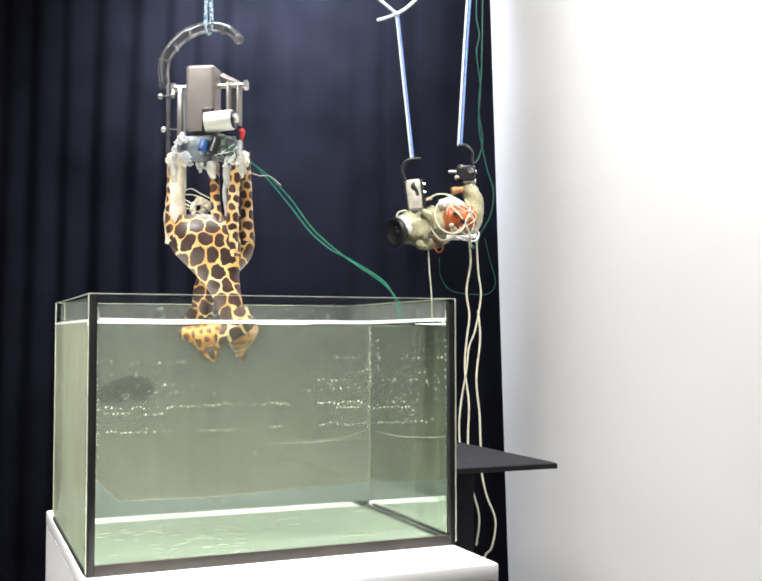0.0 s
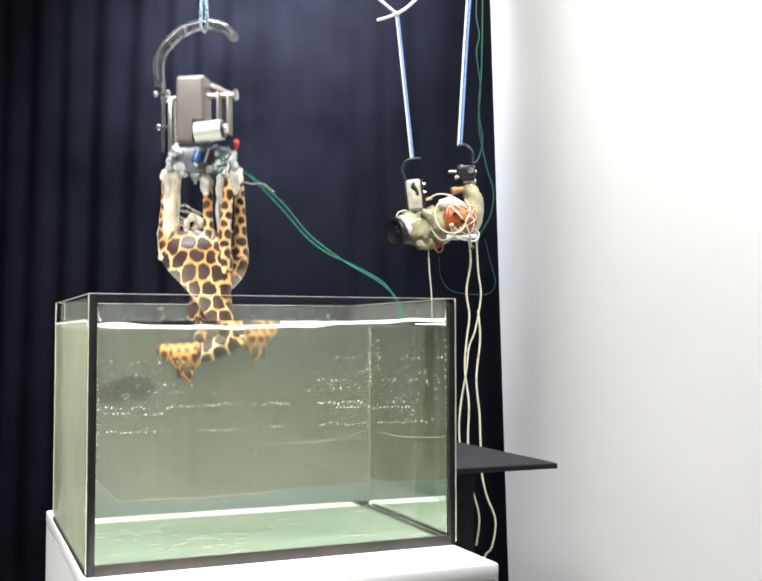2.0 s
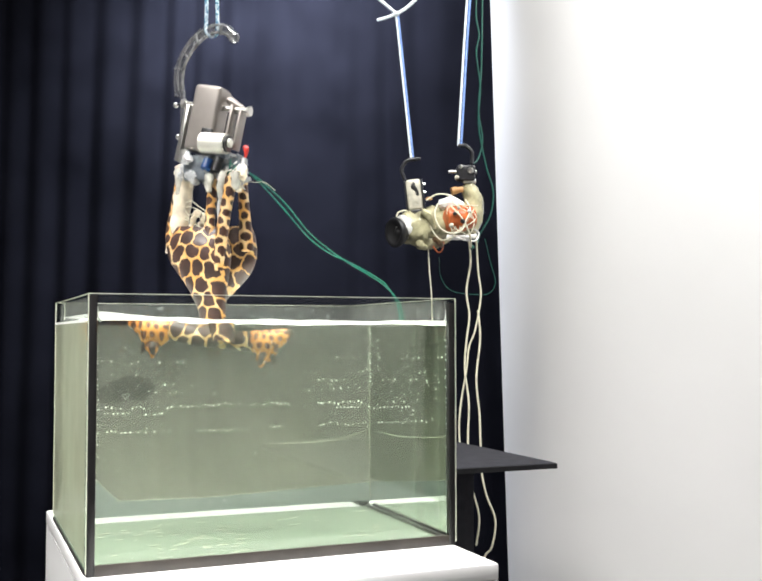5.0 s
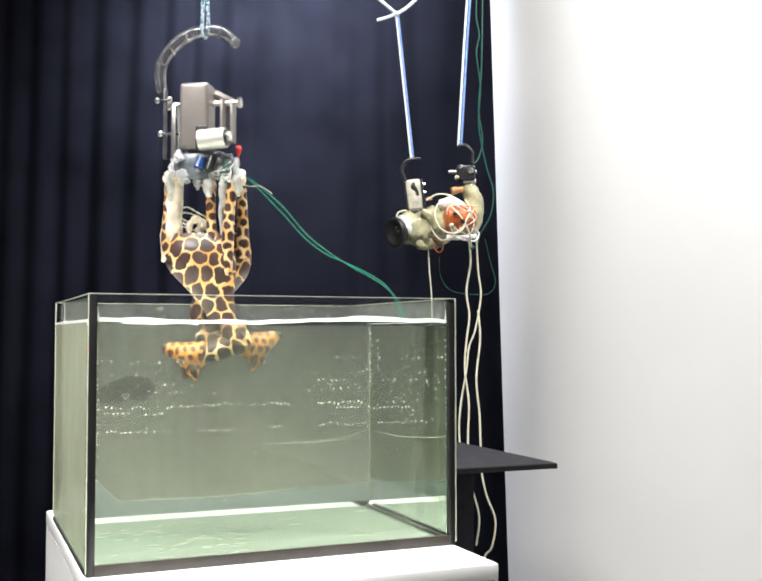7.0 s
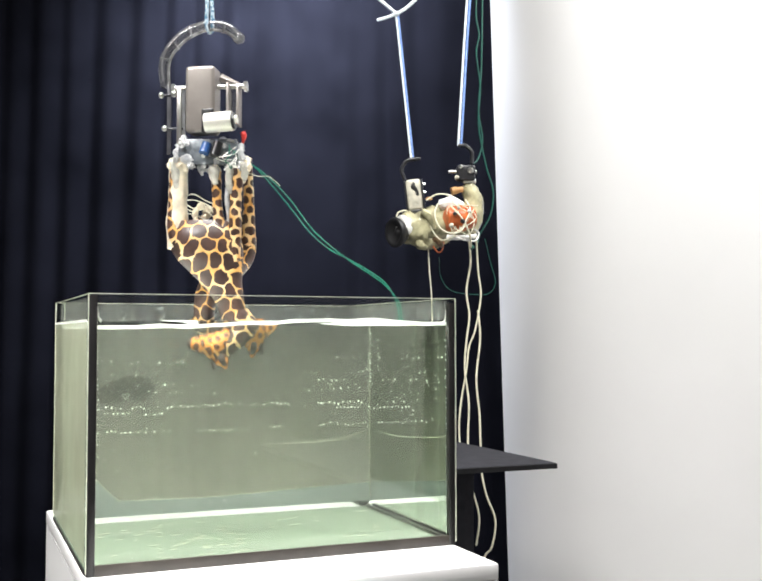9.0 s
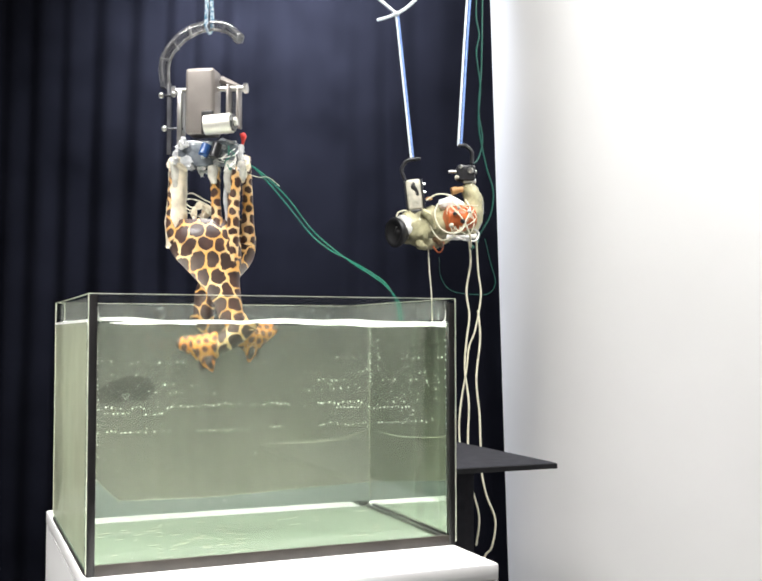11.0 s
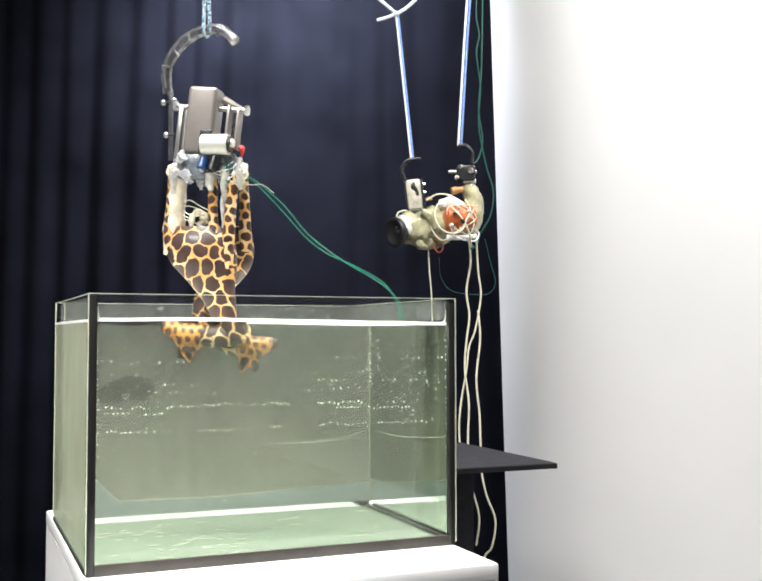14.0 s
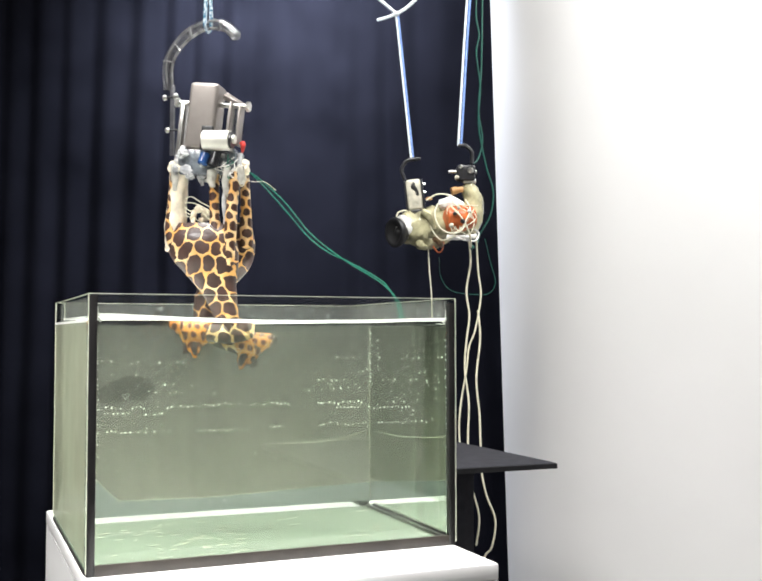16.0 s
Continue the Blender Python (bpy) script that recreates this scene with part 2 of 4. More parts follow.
# ---- mesh helpers ----


def part(name, bm, material, parent=None, label="", at=None):
    me = bpy.data.meshes.new(name)
    bmesh.ops.recalc_face_normals(bm, faces=bm.faces[:])
    for f in bm.faces:
        f.smooth = True
    bm.to_mesh(me)
    bm.free()
    me.set_sharp_from_angle(angle=radians(38))
    me.materials.append(material)
    ob = new(name, me)
    if parent is not None:
        ob.parent = parent
    if at is not None:
        ob.location = at
    if label:
        ob["label"] = label
    return ob


def thing(name, m, label, category, group=""):
    ob = new(name)
    ob.empty_display_size = 0.05
    ob.matrix_world = m
    return tagged(ob, label, category, group)


def smooth(bm):
    for f in bm.faces:
        f.smooth = True
    return bm


def box(bm, x0, y0, z0, x1, y1, z1, bevel=0.0, seg=2):
    r = bmesh.ops.create_cube(bm, size=1.0)
    vs = r["verts"]
    for v in vs:
        v.co = Vector(((x0 + x1) / 2 + v.co.x * (x1 - x0), (y0 + y1) / 2 + v.co.y * (y1 - y0), (z0 + z1) / 2 + v.co.z * (z1 - z0)))
    if bevel:
        es = list({e for v in vs for e in v.link_edges})
        bmesh.ops.bevel(bm, geom=es, offset=bevel, segments=seg, profile=0.5, affect="EDGES", clamp_overlap=True)
    return bm


def boxed(*a, **k):
    return box(bmesh.new(), *a, **k)


def curve_points(pts, n=6):
    """Catmull-Rom through the points."""
    p = [Vector(q) for q in pts]
    p = [2 * p[0] - p[1]] + p + [2 * p[-1] - p[-2]]
    out = []
    for i in range(1, len(p) - 2):
        for k in range(n):
            t = k / n
            a, b, c, d = p[i - 1], p[i], p[i + 1], p[i + 2]
            out.append(0.5 * (2 * b + (c - a) * t + (2 * a - 5 * b + 4 * c - d) * t * t + (3 * b - a - 3 * c + d) * t ** 3))
    out.append(p[-2])
    return out


def tube(bm, pts, radii, seg=10, n=5, flat=1.0, lumpy=0.0):
    """A rounded, capped tube of changing radius; flat scales its depth (y)."""
    if isinstance(radii, (int, float)):
        radii = [radii] * len(pts)
    path = curve_points(pts, n)
    rads = [c.x for c in curve_points([(r, 0, 0) for r in radii], n)]
    m = len(path)
    rings = []
    for i, c in enumerate(path):
        d = (path[min(i + 1, m - 1)] - path[max(i - 1, 0)]).normalized()
        side = d.cross(Vector((0, 1, 0)))
        if side.length < 0.2:
            side = Vector((1, 0, 0))
        side.normalize()
        dep = side.cross(d).normalized()
        ring = []
        for k in range(seg):
            a = 2 * math.pi * k / seg
            q = side * math.cos(a) * rads[i] + dep * math.sin(a) * rads[i] * flat
            if lumpy:
                q *= 1 + lumpy * noise.noise((c + q) * 90)
            ring.append(bm.verts.new(c + q))
        rings.append(ring)
    for a, b in zip(rings, rings[1:]):
        for k in range(seg):
            f = bm.faces.new((a[k], a[(k + 1) % seg], b[(k + 1) % seg], b[k]))
            f.smooth = True
    for ring, end, nxt in ((rings[0], 0, 1), (rings[-1], -1, -2)):
        tip = path[end] + (path[end] - path[nxt]).normalized() * rads[end] * 0.45
        v = bm.verts.new(tip)
        for k in range(seg):
            f = bm.faces.new((ring[k], ring[(k + 1) % seg], v))
            f.smooth = True
    return bm


def tubed(*a, **k):
    return tube(bmesh.new(), *a, **k)


def rod(bm, a, b, r, seg=14):
    """A straight cylinder from a to b."""
    a, b = Vector(a), Vector(b)
    q = (b - a).to_track_quat("Z", "Y").to_matrix().to_4x4()
    bmesh.ops.create_cone(bm, cap_ends=True, segments=seg, radius1=r, radius2=r, depth=(b - a).length, matrix=Matrix.Translation((a + b) / 2) @ q)
    for f in bm.faces:
        if len(f.verts) == 4:
            f.smooth = True
    return bm


def rodded(*a, **k):
    return rod(bmesh.new(), *a, **k)


def blob(bm, c, rx, ry, rz, lumpy=0.0, seed=0.0, sub=3):
    r = bmesh.ops.create_icosphere(bm, subdivisions=sub, radius=1.0)
    for v in r["verts"]:
        d = v.co.copy()
        s = 1 + lumpy * noise.noise(d * 2.2 + Vector((seed, seed * 0.7, 3.1)))
        v.co = Vector((c[0] + d.x * rx * s, c[1] + d.y * ry * s, c[2] + d.z * rz * s))
        for f in v.link_faces:
            f.smooth = True
    return bm


# ---- setting ----
def setting(name, bm, material, m=None, label="", category=""):
    ob = part(name, bm, material)
    ob.matrix_world = m or ROOM
    return tagged(ob, label, category, kind="structure")


setting("floor", boxed(-3.2, -1.6, -0.1, 3.2, 3.4, 0), FLOOR, label="plain grey gallery floor", category="floor")
setting("ceiling", boxed(-3.2, -1.6, 3.1, 3.2, 3.4, 3.2), WALL, label="plain white gallery ceiling", category="ceiling")
setting("wall_left", boxed(-3.3, -1.6, 0, -3.2, 3.4, 3.1), WALL, label="plain white gallery wall", category="wall")
setting("wall_behind", boxed(-3.2, -1.7, 0, 3.2, -1.6, 3.1), WALL, label="plain white gallery wall", category="wall")
setting("wall_back", boxed(-3.2, 3.2, 0, 3.2, 3.3, 3.1), WALL, label="plain white wall behind the curtain", category="wall")


def white_wall():
    bm = bmesh.new()
    path = [(0.319, 3.18), (0.322, 2.95), (0.332, 2.81), (0.353, 2.71), (0.396, 2.60), (0.475, 2.47), (0.62, 2.33), (0.95, 2.08), (1.9, 1.42), (3.2, 0.5)]
    path = [(p.x, p.y) for p in curve_points([(x, y, 0) for x, y in path], 6)]
    rows = []
    for x, y in path:
        # it leans out a little towards the floor where it meets the curtain
        lean = 0.027 * max(0.0, 1 - (x - 0.316) / 0.35)
        rows.append([bm.verts.new((x + d + lean * (2.0 - z), y + d, z)) for z in (0, 3.1) for d in (0, 0.1)])
    for a, b in zip(rows, rows[1:]):
        for i, j in ((0, 2), (2, 3), (3, 1), (1, 0)):
            bm.faces.new((a[i], b[i], b[j], a[j])).smooth = (i, j) in ((0, 2), (3, 1))
    bm.faces.new([rows[0][i] for i in (0, 2, 3, 1)])
    bm.faces.new([rows[-1][i] for i in (0, 2, 3, 1)])
    return bm


setting("wall_right", white_wall(), WALL, label="smooth white painted wall beside the black curtain", category="wall")


def curtain_bm(x0, x1, y, phase, step=0.006):
    bm = bmesh.new()
    n = int((x1 - x0) / step)
    hs = [0.0, 0.35, 0.6, 0.8, 1.0, 1.2, 1.4, 1.6, 1.8, 2.0, 2.25, 2.6, 3.05]
    cols = []
    for i in range(n + 1):
        x = x0 + (x1 - x0) * i / n
        col = []
        for z in hs:
            w = x + 0.012 * math.sin(z * 1.7 + phase) + 0.02 * noise.noise(Vector((x * 1.5, z * 0.7, phase)))
            f = 0.5 + 0.9 * noise.noise(Vector((w * 2.3, 0.2, phase)))
            d = 0.011 * math.sin(w * 66 + 3.0 * noise.noise(Vector((w * 4, 0, phase)))) * f + 0.005 * math.sin(w * 21 + phase)
            d += 0.010 * noise.noise(Vector((w * 14, z * 0.8, phase)))
            lean = 0.027 * (2.0 - z) * max(0.0, 1 - (x1 - x) / 0.5)
            col.append(bm.verts.new((x + lean, y + d, z)))
        cols.append(col)
    for a, b in zip(cols, cols[1:]):
        for k in range(len(hs) - 1):
            bm.faces.new((a[k], b[k], b[k + 1], a[k + 1])).smooth = True
    return bm


ob = setting("curtain", curtain_bm(-2.6, 0.325, 2.92, 0.3), CURTAIN, label="black velvet curtain hanging in soft folds", category="curtain")
sol = ob.modifiers.new("thickness", "SOLIDIFY")
sol.thickness = 0.003

# ---- plinth, aquarium ----
W, D, H, TOP = 0.45, 0.38, 0.3085, 0.90
plinth = thing("plinth", Matrix(), "white lacquered exhibition plinth under the aquarium", "plinth")
part("top_board", boxed(-0.003, -0.111, TOP - 0.02, 0.449, 0.461, TOP, bevel=0.003), PLINTH, plinth)
part("carcass", boxed(-0.0025, -0.1105, 0, 0.4485, 0.4605, TOP - 0.02), PLINTH, plinth)

G = 0.005
tank = thing("aquarium", pose(0, 0, TOP), "frameless glass aquarium with black silicone seams, nearly full", "aquarium")
panes = [
    part("front_pane", boxed(0, 0, 0.0062, W, G, H), GLASS, tank),
    part("back_pane", boxed(0, D - G, 0.0062, W, D, H), GLASS, tank),
    part("side_pane", boxed(0, G, 0.0062, G, D - G, H), WET_GLASS, tank),
    part("side_pane", boxed(W - G, G, 0.0062, W, D - G, H), GLASS, tank),
    part("base_pane", boxed(0.001, 0.001, 0.0015, W - 0.001, D - 0.001, 0.0060), BASE_GLASS, tank, "pale green base glass"),
]
for p in panes:
    p.visible_shadow = False
S2 = 0.0095
part("seam", boxed(0.0005, -0.0006, 0.0, S2, S2, H - 0.001, bevel=0.001), SILICONE, tank)
part("seam", boxed(W - S2, -0.0006, 0.0, W - 0.0015, S2, H - 0.006, bevel=0.001), SILICONE, tank)
part("base_seam", boxed(S2, -0.0008, -0.0005, W - S2, 0.004, 0.0125, bevel=0.001), SILICONE_LIT, tank, "black silicone front base seam, light on it painted as brown")
part("base_seam", boxed(-0.0008, S2, 0, 0.004, D, 0.004, bevel=0.001), SILICONE, tank)
part("base_seam", boxed(W - 0.006, S2, 0, W - 0.0005, D, 0.010, bevel=0.001), SILICONE, tank)
for a in ((0, 0, H, W, 0.0022, H + 0.0006), (0, D - 0.003, H, W, D, H + 0.0006), (0, 0.0022, H, 0.003, D - 0.003, H + 0.0006), (W - 0.003, 0.0022, H, W, D - 0.003, H + 0.0006)):
    part("cut_edge", boxed(*a), GLASS_EDGE, tank, "bright cut glass rim")
part("cut_edge", boxed(-0.0006, D - 0.001, 0.004, 0.0006, D, H), GLASS_EDGE, tank)
part("cut_edge", boxed(W - 0.001, 0, 0.004, W + 0.0006, 0.001, H), GLASS_EDGE, tank)
part("cut_edge", boxed(-0.0006, -0.0006, 0.004, 0.0004, 0.0004, H), GLASS_EDGE, tank)

LEVEL = 0.2795
water = tagged(part("water", boxed(0.0065, 0.0065, 0.0056, W - 0.0065, D - 0.0065, LEVEL), WATER), "slightly cloudy greenish water filling the aquarium", "water", kind="structure")
water.matrix_world = pose(0, 0, TOP)
water.visible_shadow = False


def film_bm(outline, off=0.009):
    """A film on the back pane with the given outline in x and z."""
    bm = bmesh.new()
    bm.faces.new([bm.verts.new((x, D - off, z)) for x, z in outline])
    return bm


def sheet_bm(xa, ya, xb, yb, za, zb):
    """An upright film over the line from a to b."""
    bm = bmesh.new()
    bm.faces.new([bm.verts.new(p) for p in ((xa, ya, za), (xb, yb, za), (xb, yb, zb), (xa, ya, zb))])
    return bm


# line where the upper haze sheets meet the bluish lower one
haze_split = [(0.012, 0.099), (0.046, 0.0657), (0.076, 0.0370), (0.195, 0.0345), (0.30, 0.0375), (W - 0.0068, 0.043)]
for edge, m in (([(W - 0.0068, LEVEL - 0.004), (0.012, LEVEL - 0.004)], BACK_HAZE), ([(W - 0.0068, 0.015), (0.012, 0.015)], LOW_HAZE)):
    for off in (0.009, 0.0098) if m == BACK_HAZE else (0.009,):
        part("back_haze", film_bm(haze_split + edge, off), m, tank, "thin pale sheet painting the murk and light seen in the glass").visible_shadow = False
# pale sheet outside the left pane paints the brightness refracted through it
part("side_sheet", sheet_bm(-0.0004, 0.010, -0.0004, D - 0.002, 0.010, LEVEL - 0.002), LEFT_HAZE, tank, "thin pale sheet painting the murk and light seen in the glass").visible_shadow = False
# added tint that darkens what the right pane reflects
part("side_sheet", sheet_bm(W - 0.0068, 0.012, W - 0.0068, D - 0.010, 0.050, LEVEL - 0.004), MIRROR_TINT, tank, "thin green tint that dims the reflection in the side pane").visible_shadow = False
part("inner_seam", boxed(W - 0.015, 0.012, 0.0075, W - 0.008, D - 0.012, 0.0105, bevel=0.002), SILICONE, tank)
part("inner_seam", boxed(W - 0.0079, D - 0.0108, 0.02, W - 0.0069, D - 0.0098, LEVEL - 0.004, bevel=0.0004), STREAK, tank, "pale bead of clear silicone")
for (xa, ya, xb, yb), m in (((0.014, 0.262, 0.436, 0.084), CLOUD_DEEP), ((0.014, 0.022, 0.436, 0.022), CLOUD)):
    part("cloud", sheet_bm(xa, ya, xb, yb, 0.008, LEVEL - 0.005), m, tank, "faint drift of particles in the water").visible_shadow = False
# reflected lines, painted as thin pale tubes before the back pane
part("streak", tubed([(0.304, D - 0.0105, 0.1056), (0.355, D - 0.0105, 0.1057), (0.40, D - 0.0105, 0.1096), (0.432, D - 0.0105, 0.1184)], 0.0007, 6), STREAK, tank, "pale curved reflection line painted on the back pane").visible_shadow = False
part("streak", tubed([(0.046, D - 0.0105, 0.0657), (0.076, D - 0.0105, 0.0370), (0.079, D - 0.0105, 0.0360), (0.195, D - 0.0105, 0.0345), (0.30, D - 0.0105, 0.0375)], 0.0004, 6), STREAK, tank, "pale angled reflection line painted on the back pane").visible_shadow = False
# three thin dimming blobs paint a dark reflection on the back pane
p = part("dark_reflection", blob(blob(blob(bmesh.new(), (0.092, D - 0.0125, 0.194), 0.026, 0.0006, 0.014, 0.6, 5, 3), (0.066, D - 0.0145, 0.180), 0.050, 0.0006, 0.009, 0.6, 9, 3), (0.084, D - 0.0165, 0.189), 0.036, 0.0006, 0.012, 0.7, 14, 3), DIM_REFLECT, tank, "faint dark reflection painted on the back pane")
p.visible_shadow = False
# splash marks, with the grey reflections above the water painted in
for a in ((0.006, D - 0.006, W - 0.006, D - 0.006), (W - 0.006, 0.01, W - 0.006, D - 0.007), (0.006, 0.01, 0.006, D - 0.007)):
    part("glare_sheet", sheet_bm(*a, LEVEL + 0.003, H - 0.002), SPLASH_GLARE, tank, "splash marks and painted grey reflections on the glass above the water").visible_shadow = False
part("waterline", boxed(-0.0009, 0.010, LEVEL - 0.0022, -0.0005, D - 0.002, LEVEL + 0.0010), WATER_SHINE, tank, "waterline along the side pane, its shine painted white")


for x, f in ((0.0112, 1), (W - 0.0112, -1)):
    part("meniscus", tubed([(x + f * 0.003, 0.0066, LEVEL - 0.001), (x, 0.0066, LEVEL + 0.004), (x - f * 0.0006, 0.0066, LEVEL + 0.015)], [0.0018, 0.0010, 0.0004], 8, flat=0.4), WATER_SHINE, tank, "curl of water in the corner, its glint painted white")


# flat pale flecks that paint the caustic light on the floor glass
def caustics_bm():
    rnd = random.Random(21)
    bm = bmesh.new()
    for _ in range(90):
        x, y = rnd.uniform(0.02, 0.42), rnd.uniform(0.03, D - 0.05)
        if x > 0.2 and rnd.random() < 0.5:
            x *= 0.5
        q = bmesh.ops.create_icosphere(bm, subdivisions=2, radius=1.0)
        a, b2 = rnd.uniform(0.002, 0.010), rnd.uniform(0.0006, 0.0016)
        for v in q["verts"]:
            v.co = Vector((x + v.co.x * a, y + v.co.y * b2 + 0.15 * v.co.x * a, 0.0076 + v.co.z * 0.0005))
    return smooth(bm)


tagged(part("caustics", caustics_bm(), STREAK, tank, "pale flecks painting caustics on the tank floor"), kind="stuff")


def droplets_bm():
    rnd = random.Random(11)
    bm = bmesh.new()
    for _ in range(230):
        r = rnd.uniform(0.0004, 0.0015)
        side = rnd.random() < 0.3
        x, y = (W - 0.0068, rnd.uniform(0.03, D - 0.03)) if side else (rnd.uniform(0.02, W - 0.02), D - 0.0068)
        q = bmesh.ops.create_icosphere(bm, subdivisions=1, radius=r)
        o = Vector((x, y, LEVEL + 0.004 + 0.024 * rnd.random() ** 2.2))
        for v in q["verts"]:
            v.co = Vector((v.co.x * (0.5 if side else 1.6), v.co.y * (1.6 if side else 0.5), v.co.z)) + o
    for _ in range(70):
        r = rnd.uniform(0.0006, 0.0013)
        q = bmesh.ops.create_icosphere(bm, subdivisions=1, radius=r)
        o = Vector((rnd.uniform(0.27, W - 0.01), D - 0.0068, LEVEL + 0.002 + 0.006 * rnd.random() ** 2))
        for v in q["verts"]:
            v.co = Vector((v.co.x * 2.2, v.co.y * 0.5, v.co.z)) + o
    return smooth(bm)


tagged(part("droplets", droplets_bm(), DROPLET, tank, "water droplets on the glass above the waterline"), kind="stuff")


def bubbles_bm():
    rnd = random.Random(4)
    bm = bmesh.new()

    def bead(x, z, r, flat=1.0):
        q = bmesh.ops.create_icosphere(bm, subdivisions=1, radius=r)
        for v in q["verts"]:
            v.co = Vector((x + v.co.x, 0.0055 + v.co.y * flat, z + v.co.z))

    # strings of beads along scratches in the glass: height, from, to
    upper = [(0.2339, 0.010, 0.031), (0.2334, 0.055, 0.067), (0.2332, 0.079, 0.086), (0.2335, 0.099, 0.111), (0.2355, 0.292, 0.318), (0.2350, 0.348, 0.362), (0.2347, 0.378, 0.414), (0.2343, 0.428, 0.440), (0.2187, 0.026, 0.032), (0.2182, 0.053, 0.067), (0.2185, 0.251, 0.273), (0.2176, 0.320, 0.328), (0.2087, 0.269, 0.307), (0.2074, 0.352, 0.373), (0.2066, 0.390, 0.420), (0.2082, 0.011, 0.023), (0.2067, 0.085, 0.105), (0.2062, 0.116, 0.127), (0.1982, 0.251, 0.328), (0.1981, 0.067, 0.105)]
    lower = [(0.1970, 0.125, 0.143), (0.1818, 0.013, 0.043), (0.1816, 0.049, 0.094), (0.1826, 0.103, 0.127), (0.1829, 0.131, 0.193), (0.1820, 0.201, 0.235), (0.1816, 0.268, 0.328), (0.1805, 0.367, 0.405), (0.1756, 0.292, 0.316), (0.1739, 0.334, 0.394), (0.1757, 0.019, 0.048), (0.1743, 0.064, 0.091), (0.1549, 0.012, 0.051), (0.1543, 0.056, 0.095), (0.1540, 0.113, 0.143), (0.1540, 0.153, 0.193), (0.1551, 0.209, 0.229), (0.1556, 0.271, 0.338), (0.1552, 0.347, 0.423)]
    for z, xa, xb in upper + lower:
        x = xa
        dense = 1.0 if z < 0.19 else 1.6
        while x < xb:
            bead(x, z + rnd.gauss(0, 0.0007), rnd.choice((0.0008, 0.001, 0.0012)), rnd.uniform(0.4, 0.6))
            x += rnd.choice((0.0042, 0.0055, 0.009)) * dense * rnd.uniform(0.8, 1.2)
    for x, za, zb, n in ((0.3363, 0.197, 0.266, 13), (0.3460, 0.215, 0.263, 8), (0.0112, 0.10, 0.262, 22), (0.4387, 0.12, 0.262, 16)):
        for k in range(n):
            bead(x + rnd.gauss(0, 0.0006), za + (zb - za) * (k + rnd.random()) / n, rnd.uniform(0.0006, 0.0010))
    for _ in range(45):
        bead(rnd.uniform(0.25, 0.43), rnd.uniform(0.15, 0.225), rnd.uniform(0.0006, 0.0009))
    for _ in range(18):
        bead(rnd.uniform(0.015, 0.25), rnd.uniform(0.06, 0.265), rnd.uniform(0.0006, 0.0010))
    # a small heart of beads
    for dx, dz in ((-4, 2), (-2, 3), (0, 2), (2, 3), (4, 2), (-3, 0), (3, 0), (-1.5, -2), (1.5, -2), (0, -4)):
        bead(0.0418 + dx * 0.0009, 0.1948 + dz * 0.0009, 0.00055)
    return smooth(bm)


for x, z, r in ((0.2359, 0.1936, 0.0026), (0.2671, 0.1708, 0.003), (0.2493, 0.1736, 0.0022), (0.104, 0.233, 0.003), (0.142, 0.229, 0.0018), (0.133, 0.229, 0.0024), (0.226, 0.062, 0.003), (0.262, 0.085, 0.002), (0.036, 0.117, 0.002)):
    part("clear_bubble", blob(bmesh.new(), (x, 0.0055, z), r, r * 0.5, r, sub=2), AIR, tank, "larger clear air bubble").visible_shadow = False
tagged(part("bubbles", bubbles_bm(), BUBBLE, tank, "tiny air bubbles clinging to the front pane"), kind="stuff")

# the water's surface, its shine painted white, in strips that ride the waves
NSTRIP = 30
X0, X1 = 0.0098, W - 0.0098


def strip_bm():
    w = (X1 - X0) / NSTRIP * 0.5 + 0.0002
    prof = [(0.0062, 0.0018), (0.0058, 0.0), (0.0062, -0.0018), (0.0085, -0.0024), (0.012, -0.0012), (0.02, -0.0008), (D - 0.012, -0.0008), (D - 0.0068, 0.002), (D - 0.012, 0.0004), (0.02, 0.0004), (0.009, 0.0012)]
    bm = bmesh.new()
    a = [bm.verts.new((-w, y, z)) for y, z in prof]
    b = [bm.verts.new((w, y, z)) for y, z in prof]
    n = len(prof)
    for k in range(n):
        bm.faces.new((a[k], a[(k + 1) % n], b[(k + 1) % n], b[k])).smooth = True
    return bm


surface = thing("water_surface", pose(0, 0, TOP + LEVEL), "rippling water surface at the top of the aquarium, its shine painted white", "water")
strips = [part("ripple", strip_bm(), WATER_SHINE, surface)]
for i in range(1, NSTRIP):
    o = strips[0].copy()
    scene.collection.objects.link(o)
    strips.append(o)
for o in strips:
    o.visible_shadow = False

# ---- black side table behind the plinth ----
table = thing("side_table", ROOM @ pose(0.3266, 1.9, 0, 0, 0, -TURN), "low black felt-topped board on a black post", "table")
part("board", boxed(-0.42, 0, 0.914, 0, 0.62, 0.925, bevel=0.002), BLACK_FELT, table, "dusty black felt top")
part("edge_strip", boxed(-0.42, -0.003, 0.9145, 0, 0, 0.9235), BLACK_EDGE, table)
part("post", boxed(-0.20, 0.2, 0, -0.066, 0.33, 0.914, bevel=0.003), BLACK_FELT, table)

# ---- the hanging giraffe machine, drawn on a 0.65 mm grid ----
S = 0.00065
BASE = ROOM @ pose(-0.23, 1.355, 1.3909)


def P(u, v, d=0.0):
    return Vector(((u - 432) * S, d * S, (340 - v) * S))


def path(pts, o=(0, 0, 0)):
    o = Vector(o)
    return [P(*p) - o for p in pts]


